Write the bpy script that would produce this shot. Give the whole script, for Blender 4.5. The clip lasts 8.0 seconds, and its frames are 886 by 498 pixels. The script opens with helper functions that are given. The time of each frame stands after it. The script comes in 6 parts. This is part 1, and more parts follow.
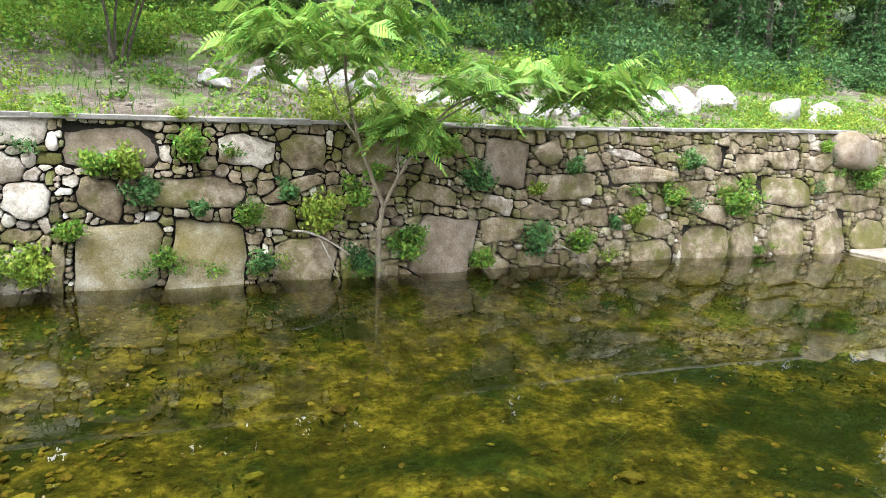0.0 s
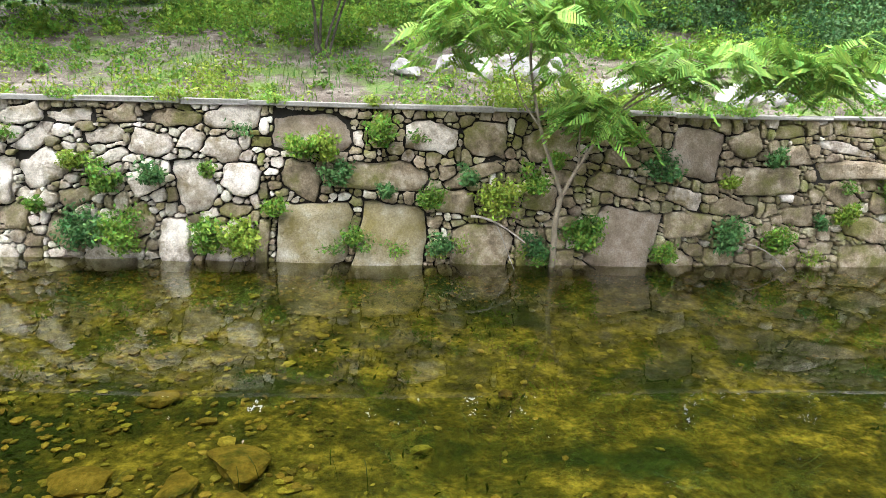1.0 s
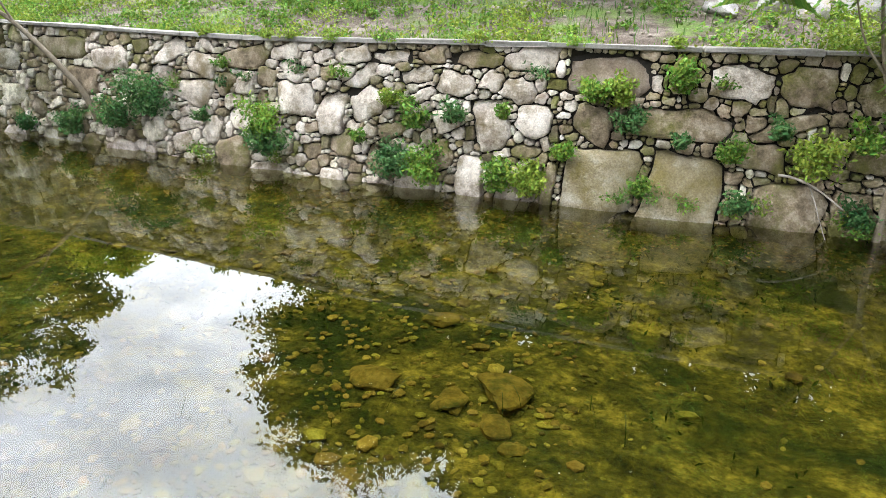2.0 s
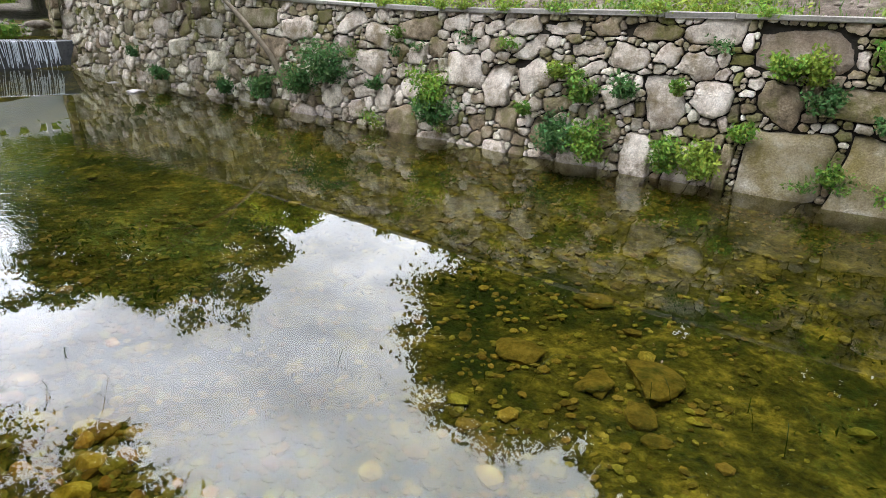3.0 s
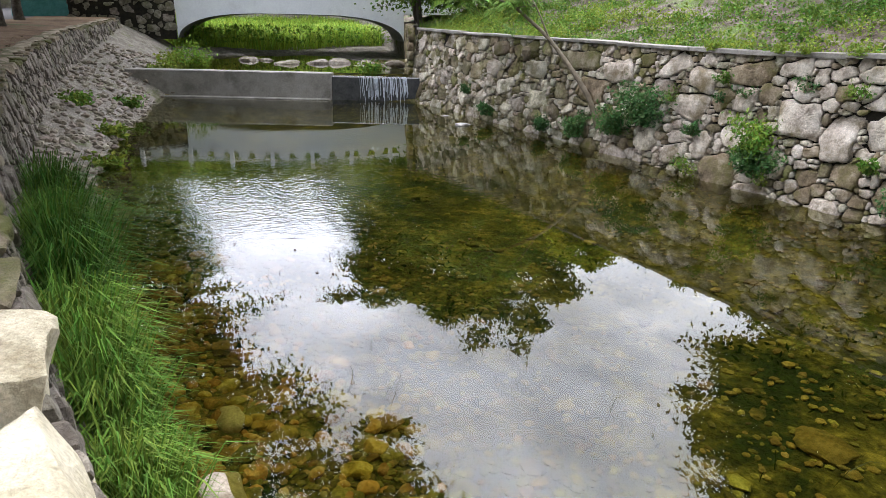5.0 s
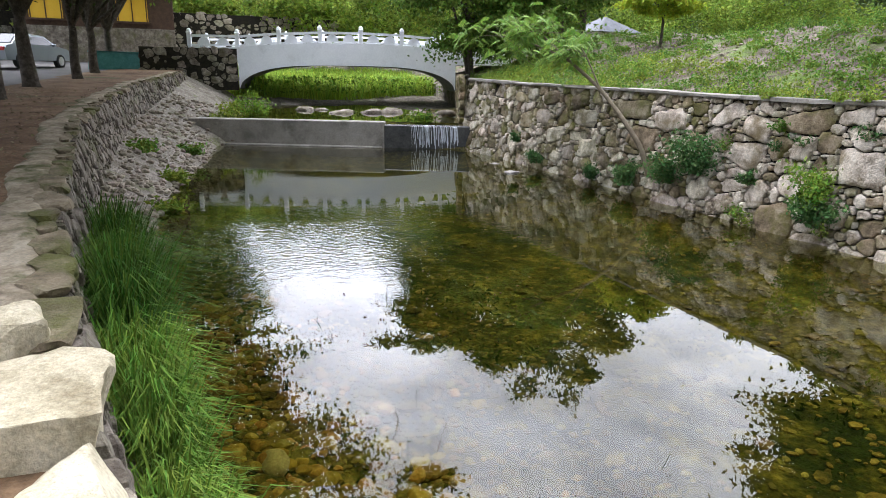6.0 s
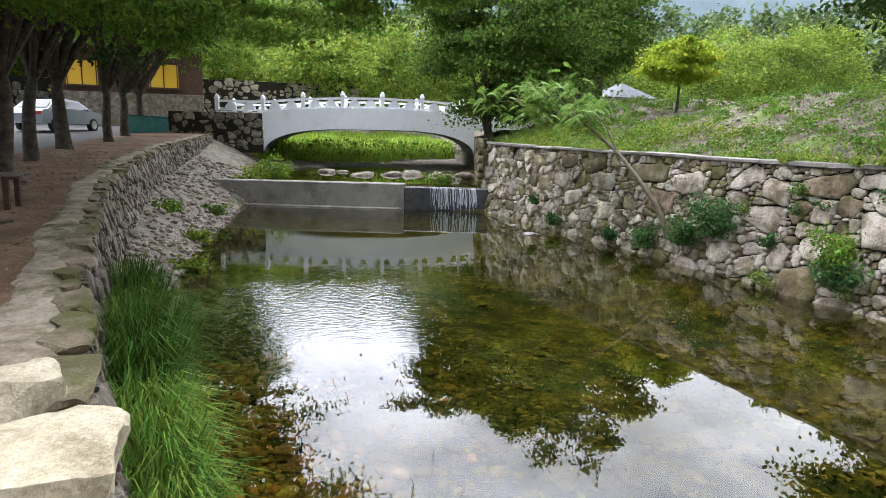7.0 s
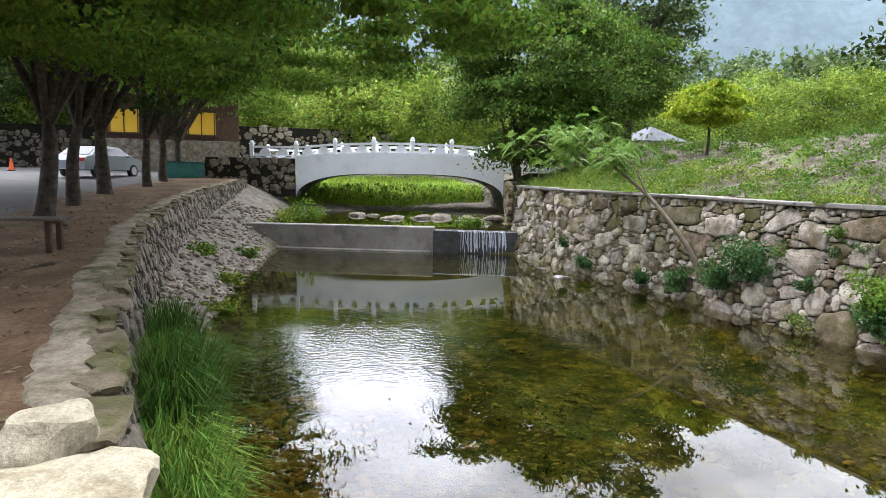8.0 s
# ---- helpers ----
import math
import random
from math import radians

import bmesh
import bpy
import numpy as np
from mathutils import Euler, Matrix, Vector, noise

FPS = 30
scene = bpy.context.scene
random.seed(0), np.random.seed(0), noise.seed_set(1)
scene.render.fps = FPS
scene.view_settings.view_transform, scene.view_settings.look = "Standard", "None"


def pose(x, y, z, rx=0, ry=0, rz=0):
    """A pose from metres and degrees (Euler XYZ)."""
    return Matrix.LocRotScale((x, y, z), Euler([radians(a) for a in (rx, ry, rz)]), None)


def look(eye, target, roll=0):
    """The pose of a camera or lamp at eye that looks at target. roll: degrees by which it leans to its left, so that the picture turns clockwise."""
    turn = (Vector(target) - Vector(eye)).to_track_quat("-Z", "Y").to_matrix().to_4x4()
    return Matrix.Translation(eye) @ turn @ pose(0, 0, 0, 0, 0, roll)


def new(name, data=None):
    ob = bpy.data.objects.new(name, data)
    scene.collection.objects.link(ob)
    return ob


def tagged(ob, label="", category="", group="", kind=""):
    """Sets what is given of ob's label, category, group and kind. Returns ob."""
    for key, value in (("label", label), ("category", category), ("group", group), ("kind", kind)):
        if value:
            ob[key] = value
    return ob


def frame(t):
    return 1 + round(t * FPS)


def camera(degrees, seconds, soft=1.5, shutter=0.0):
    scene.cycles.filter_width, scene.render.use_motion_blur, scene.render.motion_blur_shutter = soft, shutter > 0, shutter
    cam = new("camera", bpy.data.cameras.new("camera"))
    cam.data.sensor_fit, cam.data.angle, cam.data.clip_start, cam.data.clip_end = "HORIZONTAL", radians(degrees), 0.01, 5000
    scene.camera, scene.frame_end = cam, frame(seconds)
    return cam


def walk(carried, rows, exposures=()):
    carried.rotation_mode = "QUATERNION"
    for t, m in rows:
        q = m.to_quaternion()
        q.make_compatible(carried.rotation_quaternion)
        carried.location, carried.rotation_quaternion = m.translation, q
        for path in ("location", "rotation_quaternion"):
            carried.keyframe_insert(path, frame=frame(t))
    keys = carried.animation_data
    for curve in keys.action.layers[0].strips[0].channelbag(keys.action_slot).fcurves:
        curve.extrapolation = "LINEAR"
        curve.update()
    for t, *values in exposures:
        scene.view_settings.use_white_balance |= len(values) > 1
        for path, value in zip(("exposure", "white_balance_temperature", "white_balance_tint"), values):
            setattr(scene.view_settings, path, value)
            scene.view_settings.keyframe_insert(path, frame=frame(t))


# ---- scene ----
import functools

cam = camera(67.4, 8.0, soft=0.9)
EYE = 2.6
# seconds, yaw, pitch, roll of a camera that turns where it stands
ROWS = [
    (0.0, -20.04, -11.29, 2.82), (0.5, -12.69, -11.93, 2.81), (1.0, -4.76, -13.05, 2.79), (1.5, 7.19, -14.24, 2.67),
    (2.0, 19.77, -18.75, 2.24), (2.2, 22.89, -20.05, 2.25), (3.3, 37.75, -21.6, 1.7), (3.5, 40.36, -21.74, 1.62),
    (4.0, 47.17, -20.76, 1.51), (4.5, 54.13, -19.62, 1.34), (5.0, 60.2, -18.78, 1.25), (5.2, 61.88, -18.08, 1.1),
    (6.3, 65.1, -13.44, 1.05), (6.5, 65.4, -12.31, 1.05), (7.0, 66.29, -9.63, 1.0), (7.5, 67.39, -7.71, 0.83), (8.0, 68.9, -5.96, 0.71),
]
walk(cam, [(t, pose(0, 0, EYE, 90 + pitch, 0, yaw) @ pose(0, 0, 0, 0, 0, roll)) for t, yaw, pitch, roll in ROWS],
     exposures=[(0.0, 0.66, 6500, 9), (1.5, 0.64, 6500, 9), (2.2, 0.3, 6500, 11), (3.5, -0.1, 6500, 14), (5.0, -0.25, 6500, 15), (8.0, -0.15, 6500, 15)])

# ---- light: a bright overcast sky with a weak, wide sun ----
world = bpy.data.worlds.new("sky")
scene.world = world
world.use_nodes = True
wt = world.node_tree
wt.nodes.clear()
w_out, w_bg, w_sky = wt.nodes.new("ShaderNodeOutputWorld"), wt.nodes.new("ShaderNodeBackground"), wt.nodes.new("ShaderNodeTexSky")
SUN_EL, SUN_AZ = 54.0, 280.0
w_sky.sky_type, w_sky.sun_disc = "NISHITA", False
w_sky.sun_elevation, w_sky.sun_rotation = radians(SUN_EL), radians(SUN_AZ)
w_sky.air_density, w_sky.dust_density = 1.0, 3.0
w_co, w_map, w_noise, w_ramp, w_mix = (wt.nodes.new(n) for n in ("ShaderNodeTexCoord", "ShaderNodeMapping", "ShaderNodeTexNoise", "ShaderNodeValToRGB", "ShaderNodeMix"))
w_map.inputs["Scale"].default_value = (1.0, 1.0, 2.2)
w_noise.inputs["Scale"].default_value, w_noise.inputs["Detail"].default_value, w_noise.inputs["Roughness"].default_value = 2.2, 6.0, 0.55
w_ramp.color_ramp.elements[0].position, w_ramp.color_ramp.elements[0].color = 0.36, (0.4, 0.4, 0.4, 1)
w_ramp.color_ramp.elements[1].position, w_ramp.color_ramp.elements[1].color = 0.6, (1, 1, 1, 1)
w_mix.data_type = "RGBA"
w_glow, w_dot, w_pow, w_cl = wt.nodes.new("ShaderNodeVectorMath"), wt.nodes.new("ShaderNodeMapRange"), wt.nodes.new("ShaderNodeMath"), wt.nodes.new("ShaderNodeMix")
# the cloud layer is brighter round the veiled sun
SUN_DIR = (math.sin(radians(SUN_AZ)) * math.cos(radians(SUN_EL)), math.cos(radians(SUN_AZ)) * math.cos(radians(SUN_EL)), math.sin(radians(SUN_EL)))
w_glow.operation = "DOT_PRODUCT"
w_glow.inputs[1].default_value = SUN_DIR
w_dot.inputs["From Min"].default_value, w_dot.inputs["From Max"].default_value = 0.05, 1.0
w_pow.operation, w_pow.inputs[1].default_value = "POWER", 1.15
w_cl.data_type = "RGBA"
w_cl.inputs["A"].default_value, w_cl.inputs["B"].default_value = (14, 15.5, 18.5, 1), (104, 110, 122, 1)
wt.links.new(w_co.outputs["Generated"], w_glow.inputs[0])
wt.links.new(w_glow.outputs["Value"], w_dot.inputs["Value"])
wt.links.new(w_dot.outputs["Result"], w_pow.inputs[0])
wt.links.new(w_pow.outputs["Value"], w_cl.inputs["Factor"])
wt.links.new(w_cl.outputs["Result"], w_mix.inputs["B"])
wt.links.new(w_co.outputs["Generated"], w_map.inputs["Vector"])
wt.links.new(w_map.outputs["Vector"], w_noise.inputs["Vector"])
wt.links.new(w_noise.outputs["Fac"], w_ramp.inputs["Fac"])
wt.links.new(w_ramp.outputs["Color"], w_mix.inputs["Factor"])
wt.links.new(w_sky.outputs["Color"], w_mix.inputs["A"])
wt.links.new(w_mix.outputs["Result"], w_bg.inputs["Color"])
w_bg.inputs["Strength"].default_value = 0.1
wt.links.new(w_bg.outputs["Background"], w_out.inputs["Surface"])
sun = new("sun", bpy.data.lights.new("sun", "SUN"))
sun.data.energy, sun.data.angle, sun.data.color = 1.6, radians(10), (1.0, 0.95, 0.86)
sun.matrix_world = look(Vector(SUN_DIR) * 50, (0, 0, 0))


# ---- materials ----
def material(name, colours, rough=0.8, scale=3.0, fine=40.0, bump=0.3, bump_d=0.02, spread=0.12, hue=0.02, stain=None, stain_at=(0.5, 0.65), stain_scale=1.2, metal=0.0, fine_amt=0.25, island=True, spec=0.3, trans=0.0):
    """Two-scale noise between colours, a tone of its own for each piece, an optional stain, and fine relief."""
    m = bpy.data.materials.new(name)
    m.use_nodes = True
    t = m.node_tree
    N, L = t.nodes.new, t.links.new
    b = t.nodes["Principled BSDF"]
    co = N("ShaderNodeTexCoord")
    geo = N("ShaderNodeNewGeometry")
    n1, n2 = N("ShaderNodeTexNoise"), N("ShaderNodeTexNoise")
    n1.inputs["Scale"].default_value, n1.inputs["Detail"].default_value, n1.inputs["Roughness"].default_value = scale, 8, 0.7
    n2.inputs["Scale"].default_value, n2.inputs["Detail"].default_value, n2.inputs["Roughness"].default_value = fine, 4, 0.7
    for n in (n1, n2):
        L(geo.outputs["Position"], n.inputs["Vector"])
    r = N("ShaderNodeValToRGB")
    els = r.color_ramp.elements
    while len(els) < len(colours):
        els.new(0.5)
    for i, c in enumerate(colours):
        els[i].position = 0.33 + 0.34 * i / max(1, len(colours) - 1)
        els[i].color = (*c, 1)
    L(n1.outputs["Fac"], r.inputs["Fac"])
    col = r.outputs["Color"]
    if stain:
        n3 = N("ShaderNodeTexNoise")
        n3.inputs["Scale"].default_value, n3.inputs["Detail"].default_value, n3.inputs["Roughness"].default_value = stain_scale, 6, 0.65
        L(geo.outputs["Position"], n3.inputs["Vector"])
        mr = N("ShaderNodeMapRange")
        mr.inputs["From Min"].default_value, mr.inputs["From Max"].default_value = stain_at
        L(n3.outputs["Fac"], mr.inputs["Value"])
        mx = N("ShaderNodeMix")
        mx.data_type = "RGBA"
        L(mr.outputs["Result"], mx.inputs["Factor"])
        L(col, mx.inputs["A"])
        mx.inputs["B"].default_value = (*stain, 1)
        col = mx.outputs["Result"]
    # fine grain on value
    f = N("ShaderNodeMapRange")
    f.inputs["From Min"].default_value, f.inputs["From Max"].default_value = 0.3, 0.7
    f.inputs["To Min"].default_value, f.inputs["To Max"].default_value = 1 - fine_amt, 1 + fine_amt
    L(n2.outputs["Fac"], f.inputs["Value"])
    hs = N("ShaderNodeHueSaturation")
    L(col, hs.inputs["Color"])
    if spread or hue:
        rnd = geo.outputs["Random Per Island"] if island else N("ShaderNodeObjectInfo").outputs["Random"]
        v = N("ShaderNodeMapRange")
        v.inputs["To Min"].default_value, v.inputs["To Max"].default_value = 1 - spread, 1 + spread
        L(rnd, v.inputs["Value"])
        mul = N("ShaderNodeMath")
        mul.operation = "MULTIPLY"
        L(v.outputs["Result"], mul.inputs[0])
        L(f.outputs["Result"], mul.inputs[1])
        L(mul.outputs["Value"], hs.inputs["Value"])
        mul2 = N("ShaderNodeMath")
        mul2.operation = "MULTIPLY"
        mul2.inputs[1].default_value = 7.31
        L(rnd, mul2.inputs[0])
        fr = N("ShaderNodeMath")
        fr.operation = "FRACT"
        L(mul2.outputs["Value"], fr.inputs[0])
        h = N("ShaderNodeMapRange")
        h.inputs["To Min"].default_value, h.inputs["To Max"].default_value = 0.5 - hue, 0.5 + hue
        L(fr.outputs["Value"], h.inputs["Value"])
        L(h.outputs["Result"], hs.inputs["Hue"])
    else:
        L(f.outputs["Result"], hs.inputs["Value"])
    L(hs.outputs["Color"], b.inputs["Base Color"])
    b.inputs["Roughness"].default_value, b.inputs["Metallic"].default_value = rough, metal
    b.inputs["Specular IOR Level"].default_value = spec
    if bump:
        bp = N("ShaderNodeBump")
        bp.inputs["Strength"].default_value, bp.inputs["Distance"].default_value = bump, bump_d
        ad = N("ShaderNodeMath")
        ad.operation = "ADD"
        L(n1.outputs["Fac"], ad.inputs[0])
        L(n2.outputs["Fac"], ad.inputs[1])
        L(ad.outputs["Value"], bp.inputs["Height"])
        L(bp.outputs["Normal"], b.inputs["Normal"])
    if trans:
        out = t.nodes["Material Output"]
        tr, ms = N("ShaderNodeBsdfTranslucent"), N("ShaderNodeMixShader")
        L(hs.outputs["Color"], tr.inputs["Color"])
        ms.inputs["Fac"].default_value = trans
        L(b.outputs["BSDF"], ms.inputs[1])
        L(tr.outputs["BSDF"], ms.inputs[2])
        L(ms.outputs["Shader"], out.inputs["Surface"])
    return m


def leaf_material(name, dark, light, spread=0.35, hue=0.03, trans=0.3):
    return material(name, [dark, light], rough=0.6, scale=0.8, fine=30, bump=0, spread=spread, hue=hue, trans=trans, spec=0.12)


M_PALE = material("pale_granite", [(0.2, 0.155, 0.1), (0.58, 0.51, 0.4), (0.78, 0.72, 0.61)], scale=4, fine=38, bump=1.0, bump_d=0.06, spread=0.3, hue=0.02, stain=(0.2, 0.16, 0.075), stain_at=(0.48, 0.66), stain_scale=2.2, fine_amt=0.26)
M_MOSSY = material("mossy_brown_stone", [(0.08, 0.062, 0.03), (0.26, 0.205, 0.12), (0.48, 0.41, 0.29)], scale=3.5, fine=38, bump=1.0, bump_d=0.06, spread=0.35, hue=0.02, stain=(0.14, 0.135, 0.03), stain_at=(0.46, 0.62), stain_scale=1.7, fine_amt=0.26)
M_SLAB = material("tan_slab_stone", [(0.19, 0.16, 0.08), (0.36, 0.31, 0.19), (0.52, 0.48, 0.37)], scale=2.5, fine=38, bump=1.0, bump_d=0.06, spread=0.12, stain=(0.2, 0.165, 0.05), stain_at=(0.45, 0.65), fine_amt=0.26)
M_REDSTONE = material("reddish_brown_stone", [(0.16, 0.115, 0.07), (0.275, 0.22, 0.15), (0.38, 0.33, 0.26)], scale=2.5, fine=38, bump=1.0, bump_d=0.06, spread=0.12, stain=(0.15, 0.12, 0.06), stain_at=(0.5, 0.7), fine_amt=0.26)
M_BOULDER = material("white_boulder", [(0.18, 0.16, 0.14), (0.31, 0.29, 0.26), (0.44, 0.42, 0.39)], scale=3, fine=40, bump=0.6, bump_d=0.03, spread=0.12, stain=(0.3, 0.24, 0.16), stain_at=(0.55, 0.75))
M_COPE_ROCK = material("cream_block_stone", [(0.24, 0.185, 0.12), (0.46, 0.385, 0.28), (0.62, 0.54, 0.42)], scale=3.5, fine=45, bump=0.8, bump_d=0.02, spread=0.08, stain=(0.34, 0.25, 0.15), stain_at=(0.56, 0.75), fine_amt=0.26)
M_NEARWALL = material("lichen_grey_stone", [(0.06, 0.048, 0.034), (0.16, 0.138, 0.105), (0.3, 0.27, 0.215)], scale=4, fine=50, bump=0.8, bump_d=0.03, spread=0.3, stain=(0.1, 0.1, 0.04), stain_at=(0.52, 0.7), fine_amt=0.26)
M_CAP = material("mossy_cap_stone", [(0.07, 0.055, 0.03), (0.16, 0.13, 0.08), (0.27, 0.23, 0.16)], scale=3, fine=40, bump=0.8, bump_d=0.02, spread=0.2, stain=(0.075, 0.08, 0.02), stain_at=(0.47, 0.6), fine_amt=0.26)
M_STRIP = material("worn_earthy_mortar", [(0.13, 0.1, 0.065), (0.26, 0.215, 0.15), (0.38, 0.33, 0.25)], rough=0.95, scale=3.2, fine=30, bump=0.7, bump_d=0.02, spread=0, hue=0, stain=(0.07, 0.075, 0.02), stain_at=(0.5, 0.62), stain_scale=1.8)
M_JOINT = material("dark_soil_joint", [(0.008, 0.007, 0.005), (0.025, 0.02, 0.012)], rough=0.95, scale=6, bump=0.8, spread=0, hue=0)
M_CONC = material("weathered_concrete", [(0.2, 0.185, 0.155), (0.32, 0.3, 0.26)], scale=1.6, fine=30, bump=0.4, spread=0.05, hue=0, stain=(0.1, 0.09, 0.07), stain_at=(0.5, 0.72))
M_WETCONC = material("dark_wet_concrete", [(0.03, 0.032, 0.03), (0.07, 0.07, 0.065)], rough=0.25, scale=3, fine=20, bump=0.4, spread=0, hue=0, spec=0.5)
M_WHITE = material("white_painted_concrete", [(0.76, 0.78, 0.8), (0.85, 0.865, 0.88)], rough=0.6, scale=0.9, fine=12, bump=0.12, spread=0.03, hue=0, fine_amt=0.05, stain=(0.62, 0.63, 0.63), stain_at=(0.55, 0.8))
M_BANKSTONE = material("grey_bank_rubble", [(0.13, 0.105, 0.07), (0.235, 0.2, 0.15), (0.34, 0.3, 0.24)], scale=5, fine=50, bump=0.7, spread=0.25)
# dark grey stands in for the shade under the bridge arch
M_DARK = material("shade_painted_soffit", [(0.12, 0.12, 0.11), (0.2, 0.2, 0.19)], scale=2, spread=0, hue=0)
M_BED = material("algae_streambed", [(0.012, 0.012, 0.003), (0.075, 0.064, 0.014), (0.26, 0.2, 0.055)], rough=0.9, scale=2.6, fine=11, bump=0.9, bump_d=0.08, spread=0, hue=0, fine_amt=0.75, stain=(0.012, 0.022, 0.005), stain_at=(0.5, 0.6), stain_scale=0.6)
M_PEBBLE = material("algae_pebbles", [(0.07, 0.05, 0.012), (0.17, 0.125, 0.035), (0.27, 0.21, 0.09)], rough=0.7, scale=5, fine=40, bump=0.4, spread=0.55, hue=0.03)
M_BEDSTONE = material("ochre_bed_stone", [(0.05, 0.035, 0.01), (0.13, 0.09, 0.026), (0.2, 0.145, 0.055)], rough=0.8, scale=5, fine=30, bump=0.6, spread=0.3, stain=(0.03, 0.034, 0.01), stain_at=(0.5, 0.65), stain_scale=3.0)
M_DIRT = material("trodden_red_earth", [(0.075, 0.04, 0.018), (0.14, 0.083, 0.042), (0.22, 0.145, 0.085)], rough=0.95, scale=1.1, fine=22, bump=0.5, bump_d=0.03, spread=0, hue=0, fine_amt=0.35, stain=(0.075, 0.075, 0.026), stain_at=(0.55, 0.68), stain_scale=0.6)
M_SLOPE = material("gravelly_slope", [(0.045, 0.033, 0.022), (0.115, 0.09, 0.066), (0.23, 0.195, 0.16)], rough=0.95, scale=2.2, fine=26, bump=0.8, bump_d=0.06, spread=0, hue=0, fine_amt=0.5, stain=(0.1, 0.15, 0.03), stain_at=(0.5, 0.62), stain_scale=0.9)
M_GRAVEL = material("pale_gravel", [(0.13, 0.11, 0.085), (0.23, 0.205, 0.165), (0.34, 0.31, 0.26)], rough=0.95, scale=3, fine=24, bump=0.9, bump_d=0.06, spread=0, hue=0, fine_amt=0.5, stain=(0.12, 0.14, 0.04), stain_at=(0.56, 0.68))
M_ROAD = material("grey_asphalt", [(0.075, 0.073, 0.07), (0.115, 0.112, 0.107)], rough=0.9, scale=0.7, fine=60, bump=0.2, spread=0, hue=0, fine_amt=0.15)
M_FLOOR = material("leafy_forest_floor", [(0.02, 0.035, 0.008), (0.05, 0.08, 0.02), (0.09, 0.12, 0.035)], rough=0.95, scale=1.2, fine=9, bump=0.8, bump_d=0.2, spread=0, hue=0, fine_amt=0.4)
M_HILL = material("wooded_hillside", [(0.05, 0.09, 0.035), (0.09, 0.14, 0.06), (0.14, 0.19, 0.09)], rough=0.95, scale=0.05, fine=0.4, bump=0.6, bump_d=3.0, spread=0, hue=0, fine_amt=0.4)
# distance haze is put into the mountain's base colour
M_MOUNT = material("haze_tinted_mountain", [(0.15, 0.2, 0.215), (0.19, 0.245, 0.26)], rough=1.0, scale=0.01, fine=0.06, bump=0, bump_d=10.0, spread=0, hue=0, fine_amt=0.12, spec=0)
M_BARK = material("grey_brown_bark", [(0.035, 0.028, 0.02), (0.08, 0.066, 0.05), (0.14, 0.12, 0.095)], rough=0.95, scale=7, fine=35, bump=0.9, bump_d=0.03, spread=0.08, hue=0)
M_BARK_PALE = material("smooth_tan_bark", [(0.12, 0.095, 0.06), (0.22, 0.18, 0.125)], rough=0.85, scale=8, fine=40, bump=0.4, spread=0.05, hue=0)
L_MAPLE = leaf_material("dark_green_leaves", (0.045, 0.1, 0.014), (0.17, 0.27, 0.045), spread=0.5, trans=0.25)
L_CANOPY = leaf_material("fresh_green_leaves", (0.0854, 0.173, 0.019), (0.207, 0.326, 0.0427))
# darker, less translucent copy of the canopy leaves, with shade in the colour
L_CANOPY_D = leaf_material("shade_darkened_leaves", (0.0183, 0.0428, 0.0057), (0.0549, 0.102, 0.0152), trans=0.12)
L_FOREST = leaf_material("forest_green_leaves", (0.039, 0.0816, 0.0142), (0.122, 0.194, 0.038), trans=0.2)
L_FOREST_B = leaf_material("blue_green_conifer_leaves", (0.0244, 0.0612, 0.019), (0.0671, 0.133, 0.0399), trans=0.15)
L_WOODS = leaf_material("mid_green_wood_leaves", (0.11, 0.18, 0.026), (0.31, 0.41, 0.065), spread=0.45)
L_CANOPY_M = leaf_material("overhead_green_leaves", (0.06, 0.12, 0.013), (0.17, 0.28, 0.035), trans=0.45)
L_LIME = leaf_material("lime_green_leaves", (0.2, 0.3, 0.022), (0.42, 0.5, 0.05))
L_SILK = leaf_material("feathery_bright_green_leaves", (0.104, 0.204, 0.0333), (0.207, 0.337, 0.0617))
L_WEED = leaf_material("weed_green_leaves", (0.061, 0.133, 0.0209), (0.183, 0.296, 0.0427), hue=0.04)
L_WEED_Y = leaf_material("yellow_green_weed_leaves", (0.12, 0.185, 0.022), (0.24, 0.31, 0.045))
L_WEED_B = leaf_material("blue_green_weed_leaves", (0.0366, 0.0969, 0.0285), (0.104, 0.204, 0.0617))
L_GRASS = leaf_material("long_green_grass", (0.035, 0.095, 0.012), (0.115, 0.215, 0.033))
L_GRASS_F = leaf_material("fresh_green_grass", (0.07, 0.16, 0.02), (0.2, 0.33, 0.05))
L_REED = leaf_material("bright_reed_green", (0.195, 0.326, 0.0333), (0.366, 0.49, 0.076))
# greyer green: haze mixed into the leaf colour
L_FARTREE = leaf_material("haze_tinted_leaves", (0.065, 0.11, 0.04), (0.16, 0.22, 0.08), spread=0.4, hue=0.02)
L_DRY = leaf_material("dry_brown_stems", (0.14, 0.11, 0.06), (0.28, 0.23, 0.14))
M_BLACK = material("black_rubber", [(0.015, 0.015, 0.015), (0.03, 0.03, 0.03)], rough=0.7, spread=0, hue=0, bump=0)
M_SILVER = material("silver_grey_car_paint", [(0.28, 0.31, 0.34), (0.32, 0.35, 0.38)], rough=0.3, metal=0.5, scale=1, fine=5, fine_amt=0.03, bump=0, spread=0, hue=0, spec=0.5)
M_GLASS = material("dark_car_glass", [(0.012, 0.015, 0.018), (0.02, 0.025, 0.03)], rough=0.06, fine_amt=0.05, bump=0, spread=0, hue=0, spec=0.6)
